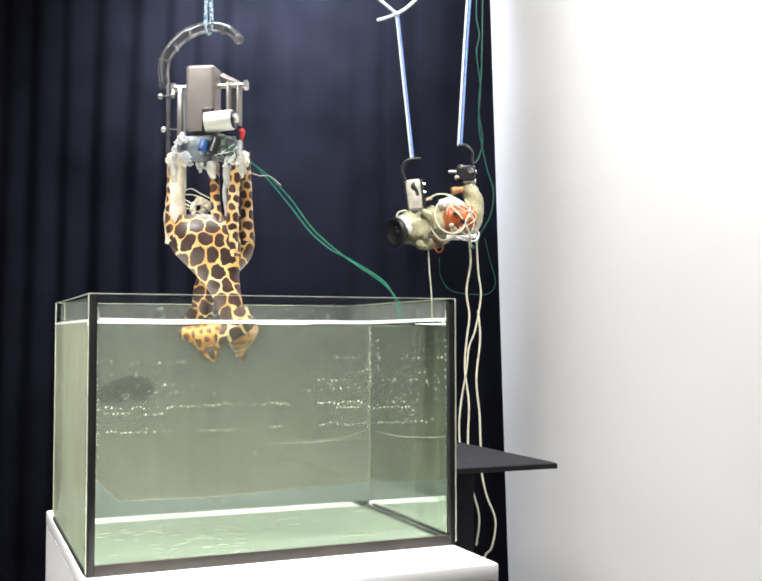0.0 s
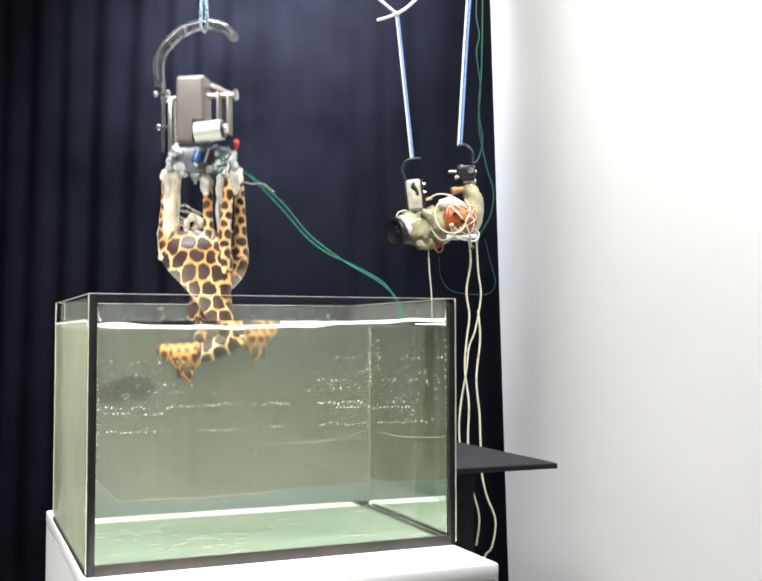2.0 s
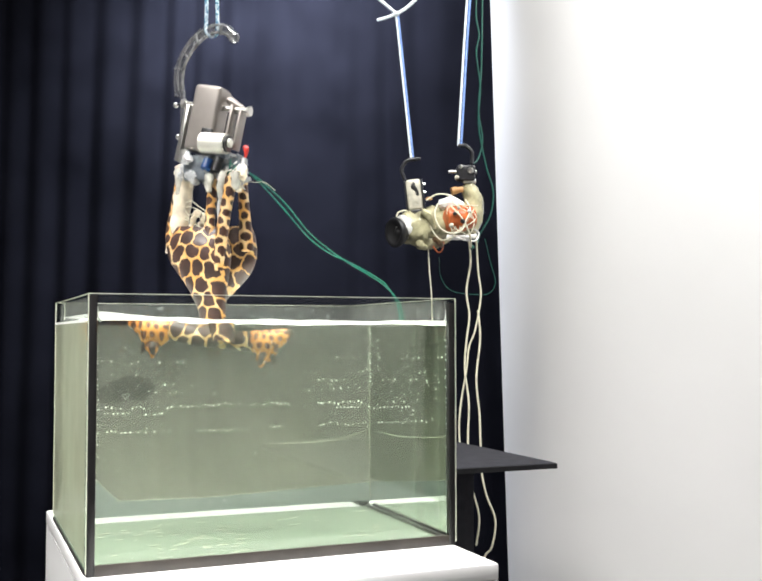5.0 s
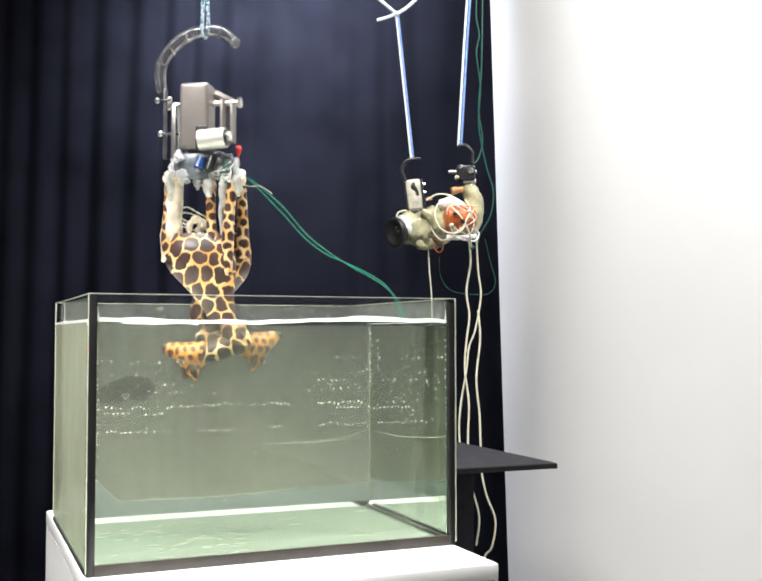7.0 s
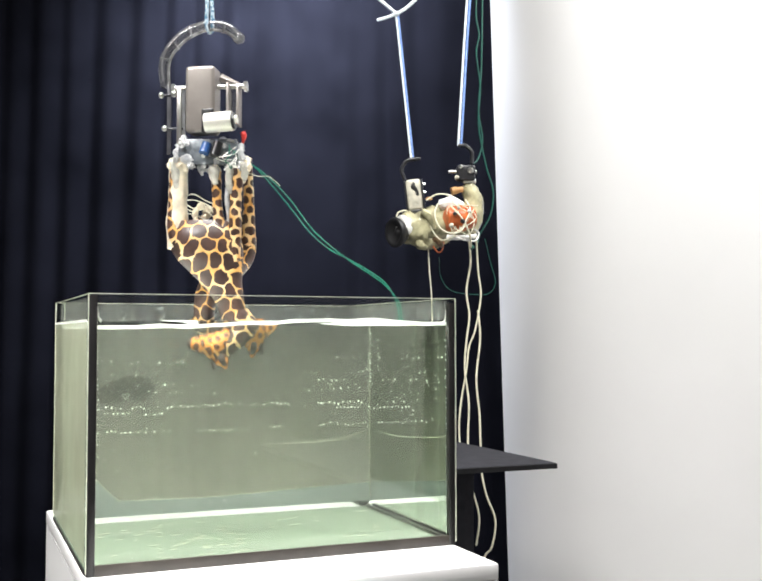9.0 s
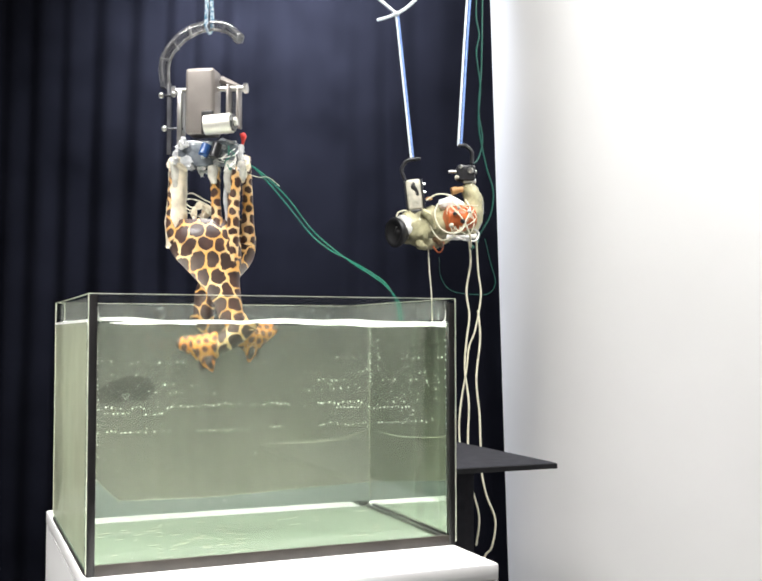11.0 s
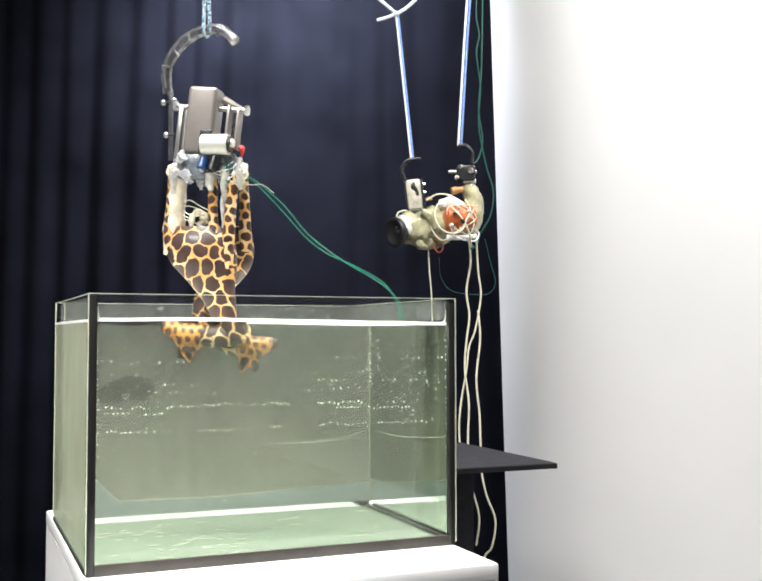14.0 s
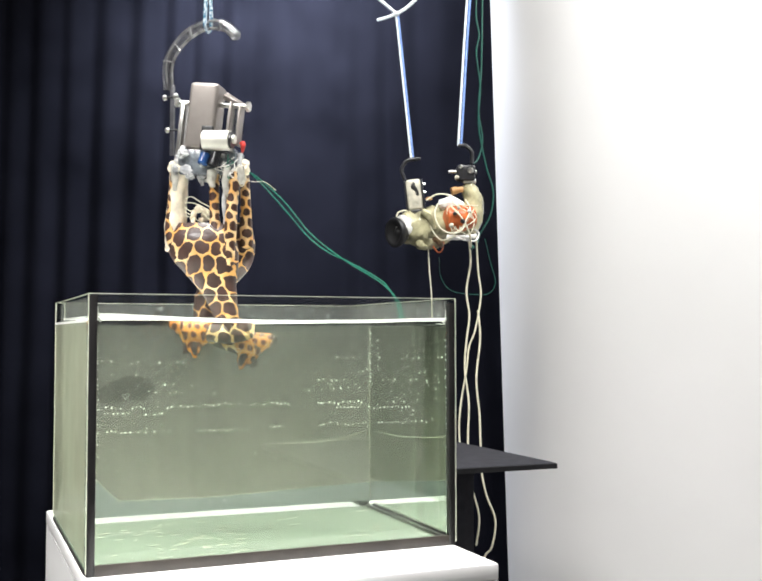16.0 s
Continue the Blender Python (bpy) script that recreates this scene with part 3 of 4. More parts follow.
machine = thing("giraffe_machine", BASE, "motorised hanging machine of two upside-down toy giraffes", "kinetic sculpture")

# hook of clear tube with its straps
HK = P(427, 42)
hook = part("hook", tubed(path([(337, 178), (333, 135), (347, 98), (382, 64), (427, 50), (466, 56), (492, 80)], HK), 11.5 * S, 12), ACRYLIC, machine, "smoky clear acrylic hook", HK)
part("hook_core", tubed(path([(346, 190), (343, 135), (357, 102), (388, 74), (427, 59), (462, 64), (486, 80)], HK), 3.2 * S, 8), ACRYLIC_RIB, hook)
part("hook_core", tubed(path([(332, 165), (329, 130), (342, 93), (378, 58), (427, 43), (462, 48), (489, 70)], HK), 2.2 * S, 8), ACRYLIC_RIB, hook)
for a, b in (((326, 119), (346, 123)), ((354, 87), (366, 102)), ((388, 53), (391, 73)), ((461, 49), (455, 68))):
    part("clamp", rodded(P(*a, -6) - HK, P(*b, -6) - HK, 2.4 * S, 8), ACRYLIC_RIB, hook)
part("hook_tip", blob(bmesh.new(), P(489, 77) - HK, 13 * S, 11.5 * S, 13 * S, sub=2), ACRYLIC, hook)
part("strap", boxed(-86 * S, -4 * S, -278 * S, -78 * S, 4 * S, -128 * S, bevel=0.0006), STRAP, hook, "thin dark grey strap")
for a, b in (((327, 197), (360, 196)), ((334, 266), (374, 267))):
    part("pin", rodded(P(*a, -4) - HK, P(*b, -4) - HK, 2.4 * S, 10), STRAP, hook, "short steel pin")
for u, v in ((329, 197), (355, 195), (336, 266)):
    part("bolt", blob(bmesh.new(), P(u, v, -4) - HK, 5.8 * S, 5.8 * S, 6.5 * S, sub=2), STEEL, hook, "shiny steel bolt")

# gearbox, motor and frame
GB = P(418, 139)
gear = part("gearbox", boxed(-31 * S, -26 * S, -135 * S, 31 * S, 26 * S, 3 * S, bevel=8 * S, seg=6), GREY, machine, "grey-brown painted metal cover", GB)
part("notch", boxed(4 * S, -27 * S, -136 * S, 30 * S, -20 * S, -86 * S, bevel=9 * S, seg=4), BLACK, gear)
part("motor", rod(rodded(P(434, 258, -32) - GB, P(490, 254, -32) - GB, 20.5 * S, 28), P(490, 252, -32) - GB, P(500, 251, -32) - GB, 9 * S, 14), SILVER, gear, "silver motor can")
part("motor_cap", rodded(P(489, 254, -32) - GB, P(495, 253.5, -32) - GB, 17 * S, 20), BLACK, gear)
part("axle", rodded(P(358, 176, 0) - GB, P(510, 176, 0) - GB, 5.5 * S, 12), STEEL, gear, "steel cross axle")
part("nut", rodded(P(505, 176, 0) - GB, P(512, 176, 0) - GB, 11 * S, 6), STEEL, gear)
part("nut", rodded(P(350, 176, 0) - GB, P(357, 176, 0) - GB, 10 * S, 6), STEEL, gear)
part("side_plate", boxed(52 * S, -12 * S, -125 * S, 58 * S, 12 * S, -30 * S, bevel=0.0005), GREY, gear)
part("side_plate", boxed(74 * S, -14 * S, -120 * S, 79 * S, 14 * S, -38 * S, bevel=0.0005), GREY, gear)
part("side_plate", boxed(58 * S, 2 * S, -120 * S, 74 * S, 4 * S, -40 * S), ACRYLIC, gear)
part("gusset", tubed(path([(455, 156, 4), (478, 166, 4), (498, 172, 4)], GB), [9 * S, 7 * S, 3 * S], 8), GREY, gear)
part("side_plate", boxed(-52 * S, -14 * S, -160 * S, -42 * S, 14 * S, -40 * S, bevel=0.0005), STEEL, gear)
MT = P(432, 312)
mount = part("mount", boxed(-66 * S, -22 * S, -24 * S, 56 * S, 24 * S, 30 * S, bevel=6 * S), MOUNT, machine, "clear plastic mount coated with hot glue", MT)
part("capacitor", rodded(P(429, 296, -36) - MT, P(423, 317, -42) - MT, 10.5 * S, 16), BLUE, mount, "small blue capacitor")
part("capacitor", rodded(P(451, 294, -36) - MT, P(444, 322, -42) - MT, 10 * S, 16), BLACK, mount, "small black capacitor")
part("tape", tubed(path([(499, 268, -10), (501, 276, -12), (498, 290, -10)], MT), [6.5 * S, 6 * S, 3 * S], 9, lumpy=0.5), RED, mount, "scrap of red tape")
part("wire_tuft", tubed(path([(496, 292, -12), (494, 310, -16), (498, 326, -14)], MT), [6 * S, 7 * S, 9 * S], 8, lumpy=0.3), GLUE, mount)
bm = bmesh.new()
rg = random.Random(2)
for k in range(46):
    c = P(rg.uniform(362, 500), rg.uniform(284, 346), rg.uniform(-32, 6)) - MT
    blob(bm, c, rg.uniform(3, 11) * S, rg.uniform(3, 8) * S, rg.uniform(3, 11) * S, 0.9, k, 3)
tagged(part("glue", bm, GLUE, mount, "lumps of clear hot glue"), kind="stuff")
for k in range(8):
    y = 296 + 5 * k
    part("jumper", tubed(path([(rg.uniform(470, 492), y, -26), (rg.uniform(455, 490), y + rg.uniform(0, 22), -40), (rg.uniform(440, 490), y + rg.uniform(8, 34), -36), (rg.uniform(470, 504), y + 26, -24)], MT), 1.2 * S, 5), GREEN if k % 3 == 0 else WHITE, mount)

# the two giraffes
BD = P(432, 340)


def loft(rows, lumpy=0.03):
    """A closed body through level sections: u, v, half width, depth centre, half depth."""
    bm = bmesh.new()
    a = [c for c in curve_points([(r[0], r[1], r[2]) for r in rows], 4)]
    b = [c for c in curve_points([(r[3], r[4], 0) for r in rows], 4)]
    rings = []
    for p, q in zip(a, b):
        ring = []
        for k in range(24):
            t = 2 * math.pi * k / 24
            o = P(p.x + p.z * math.cos(t), p.y, q.x + q.y * math.sin(t)) - BD
            ring.append(bm.verts.new(o * 1.0 + Vector((1, 1, 0)) * lumpy * 0.01 * noise.noise(o * 60)))
        rings.append(ring)
    for r0, r1 in zip(rings, rings[1:]):
        for k in range(24):
            bm.faces.new((r0[k], r0[(k + 1) % 24], r1[(k + 1) % 24], r1[k])).smooth = True
    bm.faces.new(rings[0])
    bm.faces.new(rings[-1][::-1])
    return bm


body = part("giraffe_body", loft([(417, 446, 54, -10, 24), (418, 456, 63, -10, 30), (421, 476, 71, -12, 37), (424, 500, 74, -12, 40), (430, 522, 69, -12, 38), (441, 546, 57, -12, 33), (452, 570, 44, -13, 29), (463, 594, 35, -14, 26), (473, 620, 29, -15, 24), (482, 650, 26, -16, 22), (490, 672, 23, -16, 20)]), COAT, machine, "glossy giraffe body with brown patches", BD)
rear = part("rear_giraffe_body", loft([(478, 440, 32, 40, 20), (473, 458, 44, 42, 26), (469, 480, 51, 42, 30), (467, 504, 53, 42, 32), (462, 530, 50, 40, 31), (448, 558, 42, 38, 28), (428, 585, 32, 36, 25), (416, 610, 24, 36, 23), (412, 648, 21, 36, 21), (414, 672, 20, 36, 20)]), COAT, machine, "glossy second giraffe behind, facing the other way", BD)
part("leg", tubed(path([(366, 318, -6), (364, 400, -6), (362, 450, -8), (368, 500, -10)], BD), [19 * S, 20 * S, 22 * S, 24 * S], 14, lumpy=0.15), EPOXY, body, "leg opened and filled with cream epoxy")
part("leg", tubed(path([(356, 345, -14), (355, 410, -16), (359, 470, -20), (382, 516, -22)], BD), [7 * S, 9 * S, 14 * S, 17 * S], 12), COAT_LEG, body)
part("leg", tubed(path([(444, 346, -18), (446, 400, -20), (449, 440, -22), (456, 480, -24)], BD), [11 * S, 10 * S, 11 * S, 16 * S], 12), COAT_LEG, body)
part("leg", tubed(path([(489, 342, -22), (485, 400, -24), (484, 460, -28), (482, 530, -26)], BD), [14 * S, 12 * S, 13 * S, 12 * S], 12), COAT_LEG, body)
part("leg", tubed(path([(504, 312, 14), (506, 390, 16), (506, 440, 22), (504, 490, 28)], BD), [9 * S, 11 * S, 13 * S, 17 * S], 12), COAT_LEG, rear)
for u, v, r in ((366, 332, 21), (440, 344, 13), (503, 330, 12), (482, 344, 11), (498, 350, 10)):
    part("epoxy", blob(bmesh.new(), P(u, v, -8) - BD, r * S, r * S, 17 * S, 0.4, u, 3), EPOXY, body, "lump of cream epoxy")
for pts, r in (([(440, 338, -30), (442, 356, -30), (446, 372, -30)], 9), ([(474, 330, -30), (472, 360, -30), (476, 392, -28)], 8), ([(498, 330, -26), (500, 350, -24), (502, 364, -20)], 10), ([(360, 326, -22), (362, 350, -22), (364, 380, -22)], 8)):
    part("epoxy", tubed(path(pts, BD), [r * S, r * 1.1 * S, r * 0.7 * S], 10, lumpy=0.5), GLUE_CREAM, body, "smear of glossy cream glue")
bm = bmesh.new()
for k in range(9):
    blob(bm, P(rg.uniform(395, 432), rg.uniform(415, 445), rg.uniform(-20, 0)) - BD, rg.uniform(5, 10) * S, rg.uniform(5, 9) * S, rg.uniform(5, 9) * S, 0.5, k, 2)
part("stuffing", bm, EPOXY, body, "torn white filling")
for k in range(5):
    y = 395 + 9 * k
    part("thread", tubed(path([(384, y, -18), (400, y + rg.uniform(-8, 10), -24), (420, y + rg.uniform(-4, 16), -22), (440, y + 18, -26)], BD), 1.0 * S, 5), WIRE, body)
part("cable_stub", tubed(path([(470, 360, -16), (466, 400, -20), (470, 440, -16), (466, 470, -14)], BD), 5 * S, 8), GLUE, body)


def neck_bm():
    return tubed([(-56 * S, 0, 4 * S), (-30 * S, 0, -2 * S), (0, 0, -5 * S), (30 * S, 0, -2 * S), (56 * S, 0, 6 * S)], [18 * S, 20 * S, 21 * S, 23 * S, 23 * S], 16)


def head_bm(f):
    """Head with its muzzle towards f, chin up."""
    bm = bmesh.new()
    tube(bm, [(-f * 36 * S, 0, 6 * S), (-f * 16 * S, 0, -2 * S), (f * 6 * S, 0, 0), (f * 28 * S, 0, 10 * S), (f * 44 * S, 0, 16 * S)], [17 * S, 24 * S, 24 * S, 17 * S, 12 * S], 18)
    tube(bm, [(-f * 6 * S, 0, 4 * S), (-f * 2 * S, 0, -14 * S), (f * 1 * S, 0, -30 * S), (f * 1 * S, 0, -42 * S)], [36 * S, 31 * S, 19 * S, 9 * S], 18, flat=0.58)
    return bm


def giraffe_head(f, d, label):
    hd = part("head", head_bm(f), COAT_FINE, machine, label, (0, d * S, 0))
    part("ear", tubed([(-f * 8 * S, -10 * S, -16 * S), (-f * 6 * S, -14 * S, -36 * S), (-f * 6 * S, -14 * S, -54 * S)], [6 * S, 11 * S, 3 * S], 10, flat=0.5), COAT_FINE, hd, "drooping ear with a dark hollow")
    part("ear_hollow", tubed([(-f * 6 * S, -17 * S, -24 * S), (-f * 6 * S, -20 * S, -36 * S), (-f * 6 * S, -18 * S, -48 * S)], [4 * S, 7 * S, 2 * S], 8, flat=0.5), DARK, hd)
    part("horn", tubed([(f * 12 * S, -5 * S, -18 * S), (f * 16 * S, -6 * S, -34 * S), (f * 15 * S, -6 * S, -46 * S)], [5 * S, 4 * S, 6 * S], 8), DARK, hd, "dark tipped horn")
    part("horn", tubed([(f * 12 * S, 7 * S, -18 * S), (f * 17 * S, 8 * S, -32 * S), (f * 17 * S, 8 * S, -43 * S)], [5 * S, 4 * S, 6 * S], 8), DARK, hd, "dark tipped horn")
    part("eye", blob(bmesh.new(), (f * 16 * S, -19 * S, -4 * S), 4 * S, 3 * S, 4 * S, sub=2), DARK, hd, "dark eye")
    part("muzzle_tip", blob(bmesh.new(), (f * 47 * S, 0, 16 * S), 7 * S, 10 * S, 11 * S, sub=2), DARK, hd, "dark muzzle tip")
    return hd


neck_a = part("neck", neck_bm(), COAT, machine, "patched giraffe neck under water", (0, -16 * S, 0))
neck_b = part("neck", neck_bm(), COAT, machine, "patched giraffe neck under water", (0, 36 * S, 0))
head_a = giraffe_head(-1, -16, "orange giraffe head with brown spots, upside down")
head_b = giraffe_head(1, 36, "second giraffe head, upside down")

# suspension cord, twisted from cyan and white
cord = thing("suspension_cord", BASE @ Matrix.Translation(HK), "twisted cyan and white cord holding the hook", "cord")
for k in (-1, 1):
    pts = [((3.4 * k + 0.8 * math.sin(z * 0.05 + k)) * S, 12 * k * S, (z - 8) * S) for z in range(0, 560, 20)]
    part("strand", tubed(pts, 4.0 * S, 8, 1), ROPE_FLECK, cord)
part("loop", tubed([(-5 * S, -11 * S, 0), (-4 * S, -13 * S, -14 * S), (0, 0, -24 * S), (4 * S, 13 * S, -14 * S), (4 * S, 11 * S, 0)], 3.0 * S, 8), ROPE_FLECK, cord)

# pair of green wires running from the machine to the back of the tank
LEAD_END = P(820, 612, 40)
lead = thing("green_lead", BASE @ Matrix.Translation(LEAD_END), "pair of thin green wires sagging into the aquarium", "wire")
for k in (0, 1):
    pts = [P(512, 330 + 3 * k, 0), P(546, 362 - 6 * k, 4), P(596, 422 - 16 * k, 10), P(640, 478 - 12 * k, 16), P(680, 512 - 8 * k, 22), P(722, 534 + 2 * k, 28), P(775, 566 + 5 * k, 34), P(800, 588 + 4 * k, 38), P(818 + 5 * k, 622, 40), P(824 + 6 * k, 660, 42)]
    pts = [pts[0] + Vector((-16, 0, 3)) * S, *pts]
    part("wire", tubed([p - LEAD_END for p in pts], 1.4 * S, 6), GREEN, lead)
part("wire", tubed([p - LEAD_END for p in (P(514, 355, -4), P(535, 362, -2), P(556, 362, 4), P(578, 380, 10))], 0.7 * S, 5), WIRE, lead)

# ---- the second hanging machine, drawn on a 1.1 mm grid ----
R = 0.001102
FAR = ROOM @ pose(0.1284, 2.3, 1.4489)


def Q(u, v, d=0.0):
    return Vector(((u - 900) * R, d * R, (430 - v) * R))


def qp(*pts):
    return [Q(*p) for p in pts]


toy = thing("speaker_machine", FAR, "hanging khaki machine with a black loudspeaker nose", "kinetic sculpture")
part("barrel", tubed(qp((826, 468, -20), (850, 470, -10), (880, 468, 0), (920, 458, 10), (960, 450, 16)), [28 * R, 36 * R, 40 * R, 40 * R, 36 * R], 20, lumpy=0.18), KHAKI, toy, "lumpy khaki resin barrel")
part("rump", tubed(qp((958, 470, 14), (976, 440, 16), (974, 405, 14), (962, 380, 8)), [26 * R, 22 * R, 20 * R, 14 * R], 14, lumpy=0.15), KHAKI, toy, "curved khaki resin rump")
part("belly", tubed(qp((850, 490, -14), (880, 496, -10), (905, 500, -4)), [14 * R, 20 * R, 12 * R], 12, lumpy=0.3), KHAKI, toy, "ragged khaki underside")
part("window", tubed(qp((918, 452, -28), (945, 452, -24), (970, 448, -14)), [26 * R, 28 * R, 22 * R], 14), ORANGE, toy, "orange plastic works")
part("band", tubed(qp((905, 425, -22), (925, 420, -28), (950, 425, -22)), [10 * R, 12 * R, 8 * R], 8, lumpy=0.3), WHITE, toy, "white padding")
part("band", tubed(qp((918, 492, -30), (945, 492, -28), (978, 488, -18)), [6 * R, 5 * R, 5 * R], 8, lumpy=0.2), WHITE, toy, "white padding")
part("knob", rod(rodded(Q(929, 395, -8), Q(940, 392, -6), 8 * R, 14), Q(940, 392, -6), Q(952, 390, -4), 6 * R, 14), TAN, toy, "tan plastic spigot")
part("knob", blob(bmesh.new(), Q(882, 411, -12), 7 * R, 5 * R, 4 * R, 0.4, 3, 2), TAN, toy)
nose = part("loudspeaker", bmesh.new(), RUBBER, toy, "round black rubber loudspeaker")
bm = bmesh.new()
prof = [(30, 0), (31, 6), (28, 10), (22, 7), (12, -2), (7, 0), (5, 3), (0, 4)]
ax = Vector((-0.80, -0.58, -0.10)).normalized()
ux = ax.cross(Vector((0, 0, 1))).normalized()
uz = ux.cross(ax)
rings = []
for r, h in prof:
    rings.append([bm.verts.new(Q(816, 482, -34) + (ax * h + (ux * math.cos(t) + uz * math.sin(t)) * max(r, 0.2)) * R) for t in [2 * math.pi * k / 28 for k in range(28)]])
back = [bm.verts.new(Q(816, 482, -34) + (ax * -16 + (ux * math.cos(t) + uz * math.sin(t)) * 20) * R) for t in [2 * math.pi * k / 28 for k in range(28)]]
for a, b in zip([back] + rings, rings):
    for k in range(28):
        bm.faces.new((a[k], a[(k + 1) % 28], b[(k + 1) % 28], b[k])).smooth = True
bm.faces.new(back)
bmesh.ops.recalc_face_normals(bm, faces=bm.faces[:])
bm.to_mesh(nose.data)
bm.free()
part("collar", tubed(qp((824, 472, -26), (838, 470, -20)), 26 * R, 18), WHITE, toy, "pale plastic collar")


def leaning(bm, deg):
    bmesh.ops.rotate(bm, verts=bm.verts[:], cent=(-48 * R, 0, 28 * R), matrix=Matrix.Rotation(radians(deg), 3, "Y"))
    return bm


part("mount_box", leaning(boxed(-64 * R, -30 * R, -6 * R, -33 * R, -8 * R, 58 * R, bevel=6 * R, seg=3), -6), BEIGE, toy, "dirty off-white plastic gearbox")
part("mount_hole", leaning(tubed([(-47 * R, -30.5 * R, 50 * R), (-49 * R, -30.5 * R, 42 * R), (-44 * R, -30.5 * R, 34 * R), (-42 * R, -30.5 * R, 24 * R)], [2 * R, 5 * R, 3.4 * R, 3 * R], 8, flat=0.3), -6), BLACK, toy, "torn dark slot")
for xa, xb in ((-67, -64.2), (-32.8, -29)):
    part("side_plate", leaning(boxed(xa * R, -29 * R, -4 * R, xb * R, -6 * R, 56 * R, bevel=0.8 * R), -6), BLACK, toy)
part("foot", leaning(boxed(-60 * R, -28 * R, -14 * R, -36 * R, -8 * R, -5 * R, bevel=2 * R), -6), BLACK, toy)
for u, v in ((862, 382), (864, 398)):
    part("screw", rodded(Q(u, v, -22), Q(u + 12, v, -22), 2.2 * R, 8), STEEL, toy)
part("gearbox", boxed(40 * R, -10 * R, 58 * R, 78 * R, 20 * R, 90 * R, bevel=4 * R, seg=2), BLACK, toy, "small black gearbox")
part("shaft", rodded(Q(924, 352, 4), Q(982, 352, 4), 3.5 * R, 10), STEEL, toy)
part("shaft", rodded(Q(954, 372, 4), Q(980, 372, 4), 5 * R, 10), WHITE, toy)
part("hook", tubed(qp((832, 372, -14), (826, 350, -14), (838, 332, -14), (864, 328, -14)), 4 * R, 10), BLACK, toy, "dark hook")
part("hook", tubed(qp((972, 335, 4), (972, 312, 4), (960, 298, 4), (944, 298, 4)), 4 * R, 10), BLACK, toy, "dark hook")
rg = random.Random(8)
for k in range(7):
    a = [Q(rg.uniform(915, 980), rg.uniform(412, 492), -46) for _ in range(4)]
    part("loose_wire", tubed(a, 0.9 * R, 5), WIRE, toy)
part("loose_wire", tubed(qp((898, 425, -44), (892, 448, -50), (902, 474, -54), (922, 486, -56), (944, 482, -56), (954, 462, -54), (964, 436, -46), (955, 416, -40)), 1.5 * R, 6), WIRE, toy)
part("loose_wire", tubed(qp((925, 432, -54), (942, 450, -58), (956, 472, -50), (964, 490, -40), (968, 512, -20)), 1.8 * R, 6), WIRE, toy)
part("loose_wire", tubed(qp((930, 492, -40), (955, 498, -36), (976, 498, -24), (984, 482, -16), (974, 474, -20)), 1.9 * R, 6), WHITE, toy)
part("loose_wire", tubed(qp((876, 415, -20), (900, 403, -26), (930, 408, -26), (945, 430, -36)), 1.6 * R, 6), WIRE, toy)
part("loose_wire", tubed(qp((888, 440, -36), (884, 470, -42), (905, 498, -40), (935, 490, -40)), 1.4 * R, 6), WIRE, toy)
part("loose_wire", tubed(qp((815, 450, -30), (820, 440, -30), (836, 437, -24), (848, 446, -20)), 1.6 * R, 6), WIRE, toy)
part("loose_wire", tubed(qp((885, 500, -20), (898, 520, -20), (908, 518, -20), (912, 500, -20)), 1.5 * R, 6), ORANGE, toy)


for u, v, d, r, m in ((932, 447, -58, 4, BLACK), (948, 462, -56, 5, BLACK), (940, 436, -58, 3, STEEL), (962, 440, -48, 4, WHITE), (925, 470, -56, 5, BEIGE), (968, 352, -10, 7, STEEL), (948, 344, -10, 5, STEEL), (940, 366, -8, 5, BEIGE)):
    part("fitting", blob(bmesh.new(), Q(u, v, d), r * R, r * R, r * R, 0.3, u, 2), m, toy)
for pts, r in (([(868, 440, -40), (884, 452, -44), (892, 476, -42)], 8), ([(858, 498, -24), (866, 508, -24), (878, 512, -20)], 8), ([(890, 492, -24), (902, 500, -24), (908, 510, -20)], 7)):
    part("rag", tubed(qp(*pts), [r * R, r * 1.2 * R, r * 0.5 * R], 9, lumpy=0.6), KHAKI if r > 7 else TAN_DARK, toy, "ragged flap of stained resin")


def cord_pair(name, label, pts, gap, materials, r=2.1):
    th = thing(name, FAR, label, "cord", "suspension cords")
    for k, m in enumerate(materials):
        part("strand", tubed([Q(*p) + Vector(((k - 0.5) * gap * R, 0, 0)) for p in pts], r * R, 7), m, th)
    return th


c1 = cord_pair("suspension_cord", "pale blue and white cord knotted above the speaker machine", [(848, 330, -14), (838, 230, -8), (826, 110, -4), (817, 22, 0)], 4.4, (ROPE_WHITE, ROPE_BLUE))
part("knot", blob(bmesh.new(), Q(816, 22, -2), 7 * R, 6 * R, 6 * R, 0.3, 1, 2), ROPE_WHITE, c1)
for pts in ([(816, 22, 0), (796, 30, -2), (776, 36, -3)], [(816, 22, 0), (800, 8, 0), (770, -18, 0), (730, -60, 0)], [(816, 22, 0), (838, 8, 0), (870, -22, 0), (910, -60, 0)]):
    part("strand", tubed(qp(*pts), 3.6 * R, 8), ROPE_WHITE, c1)
cord_pair("suspension_cord", "pale blue and white doubled cord above the speaker machine", [(947, 298, 4), (953, 200, 4), (959, 100, 4), (966, 0, 4), (971, -70, 4)], 6, (ROPE_WHITE, ROPE_BLUE), 2.5)

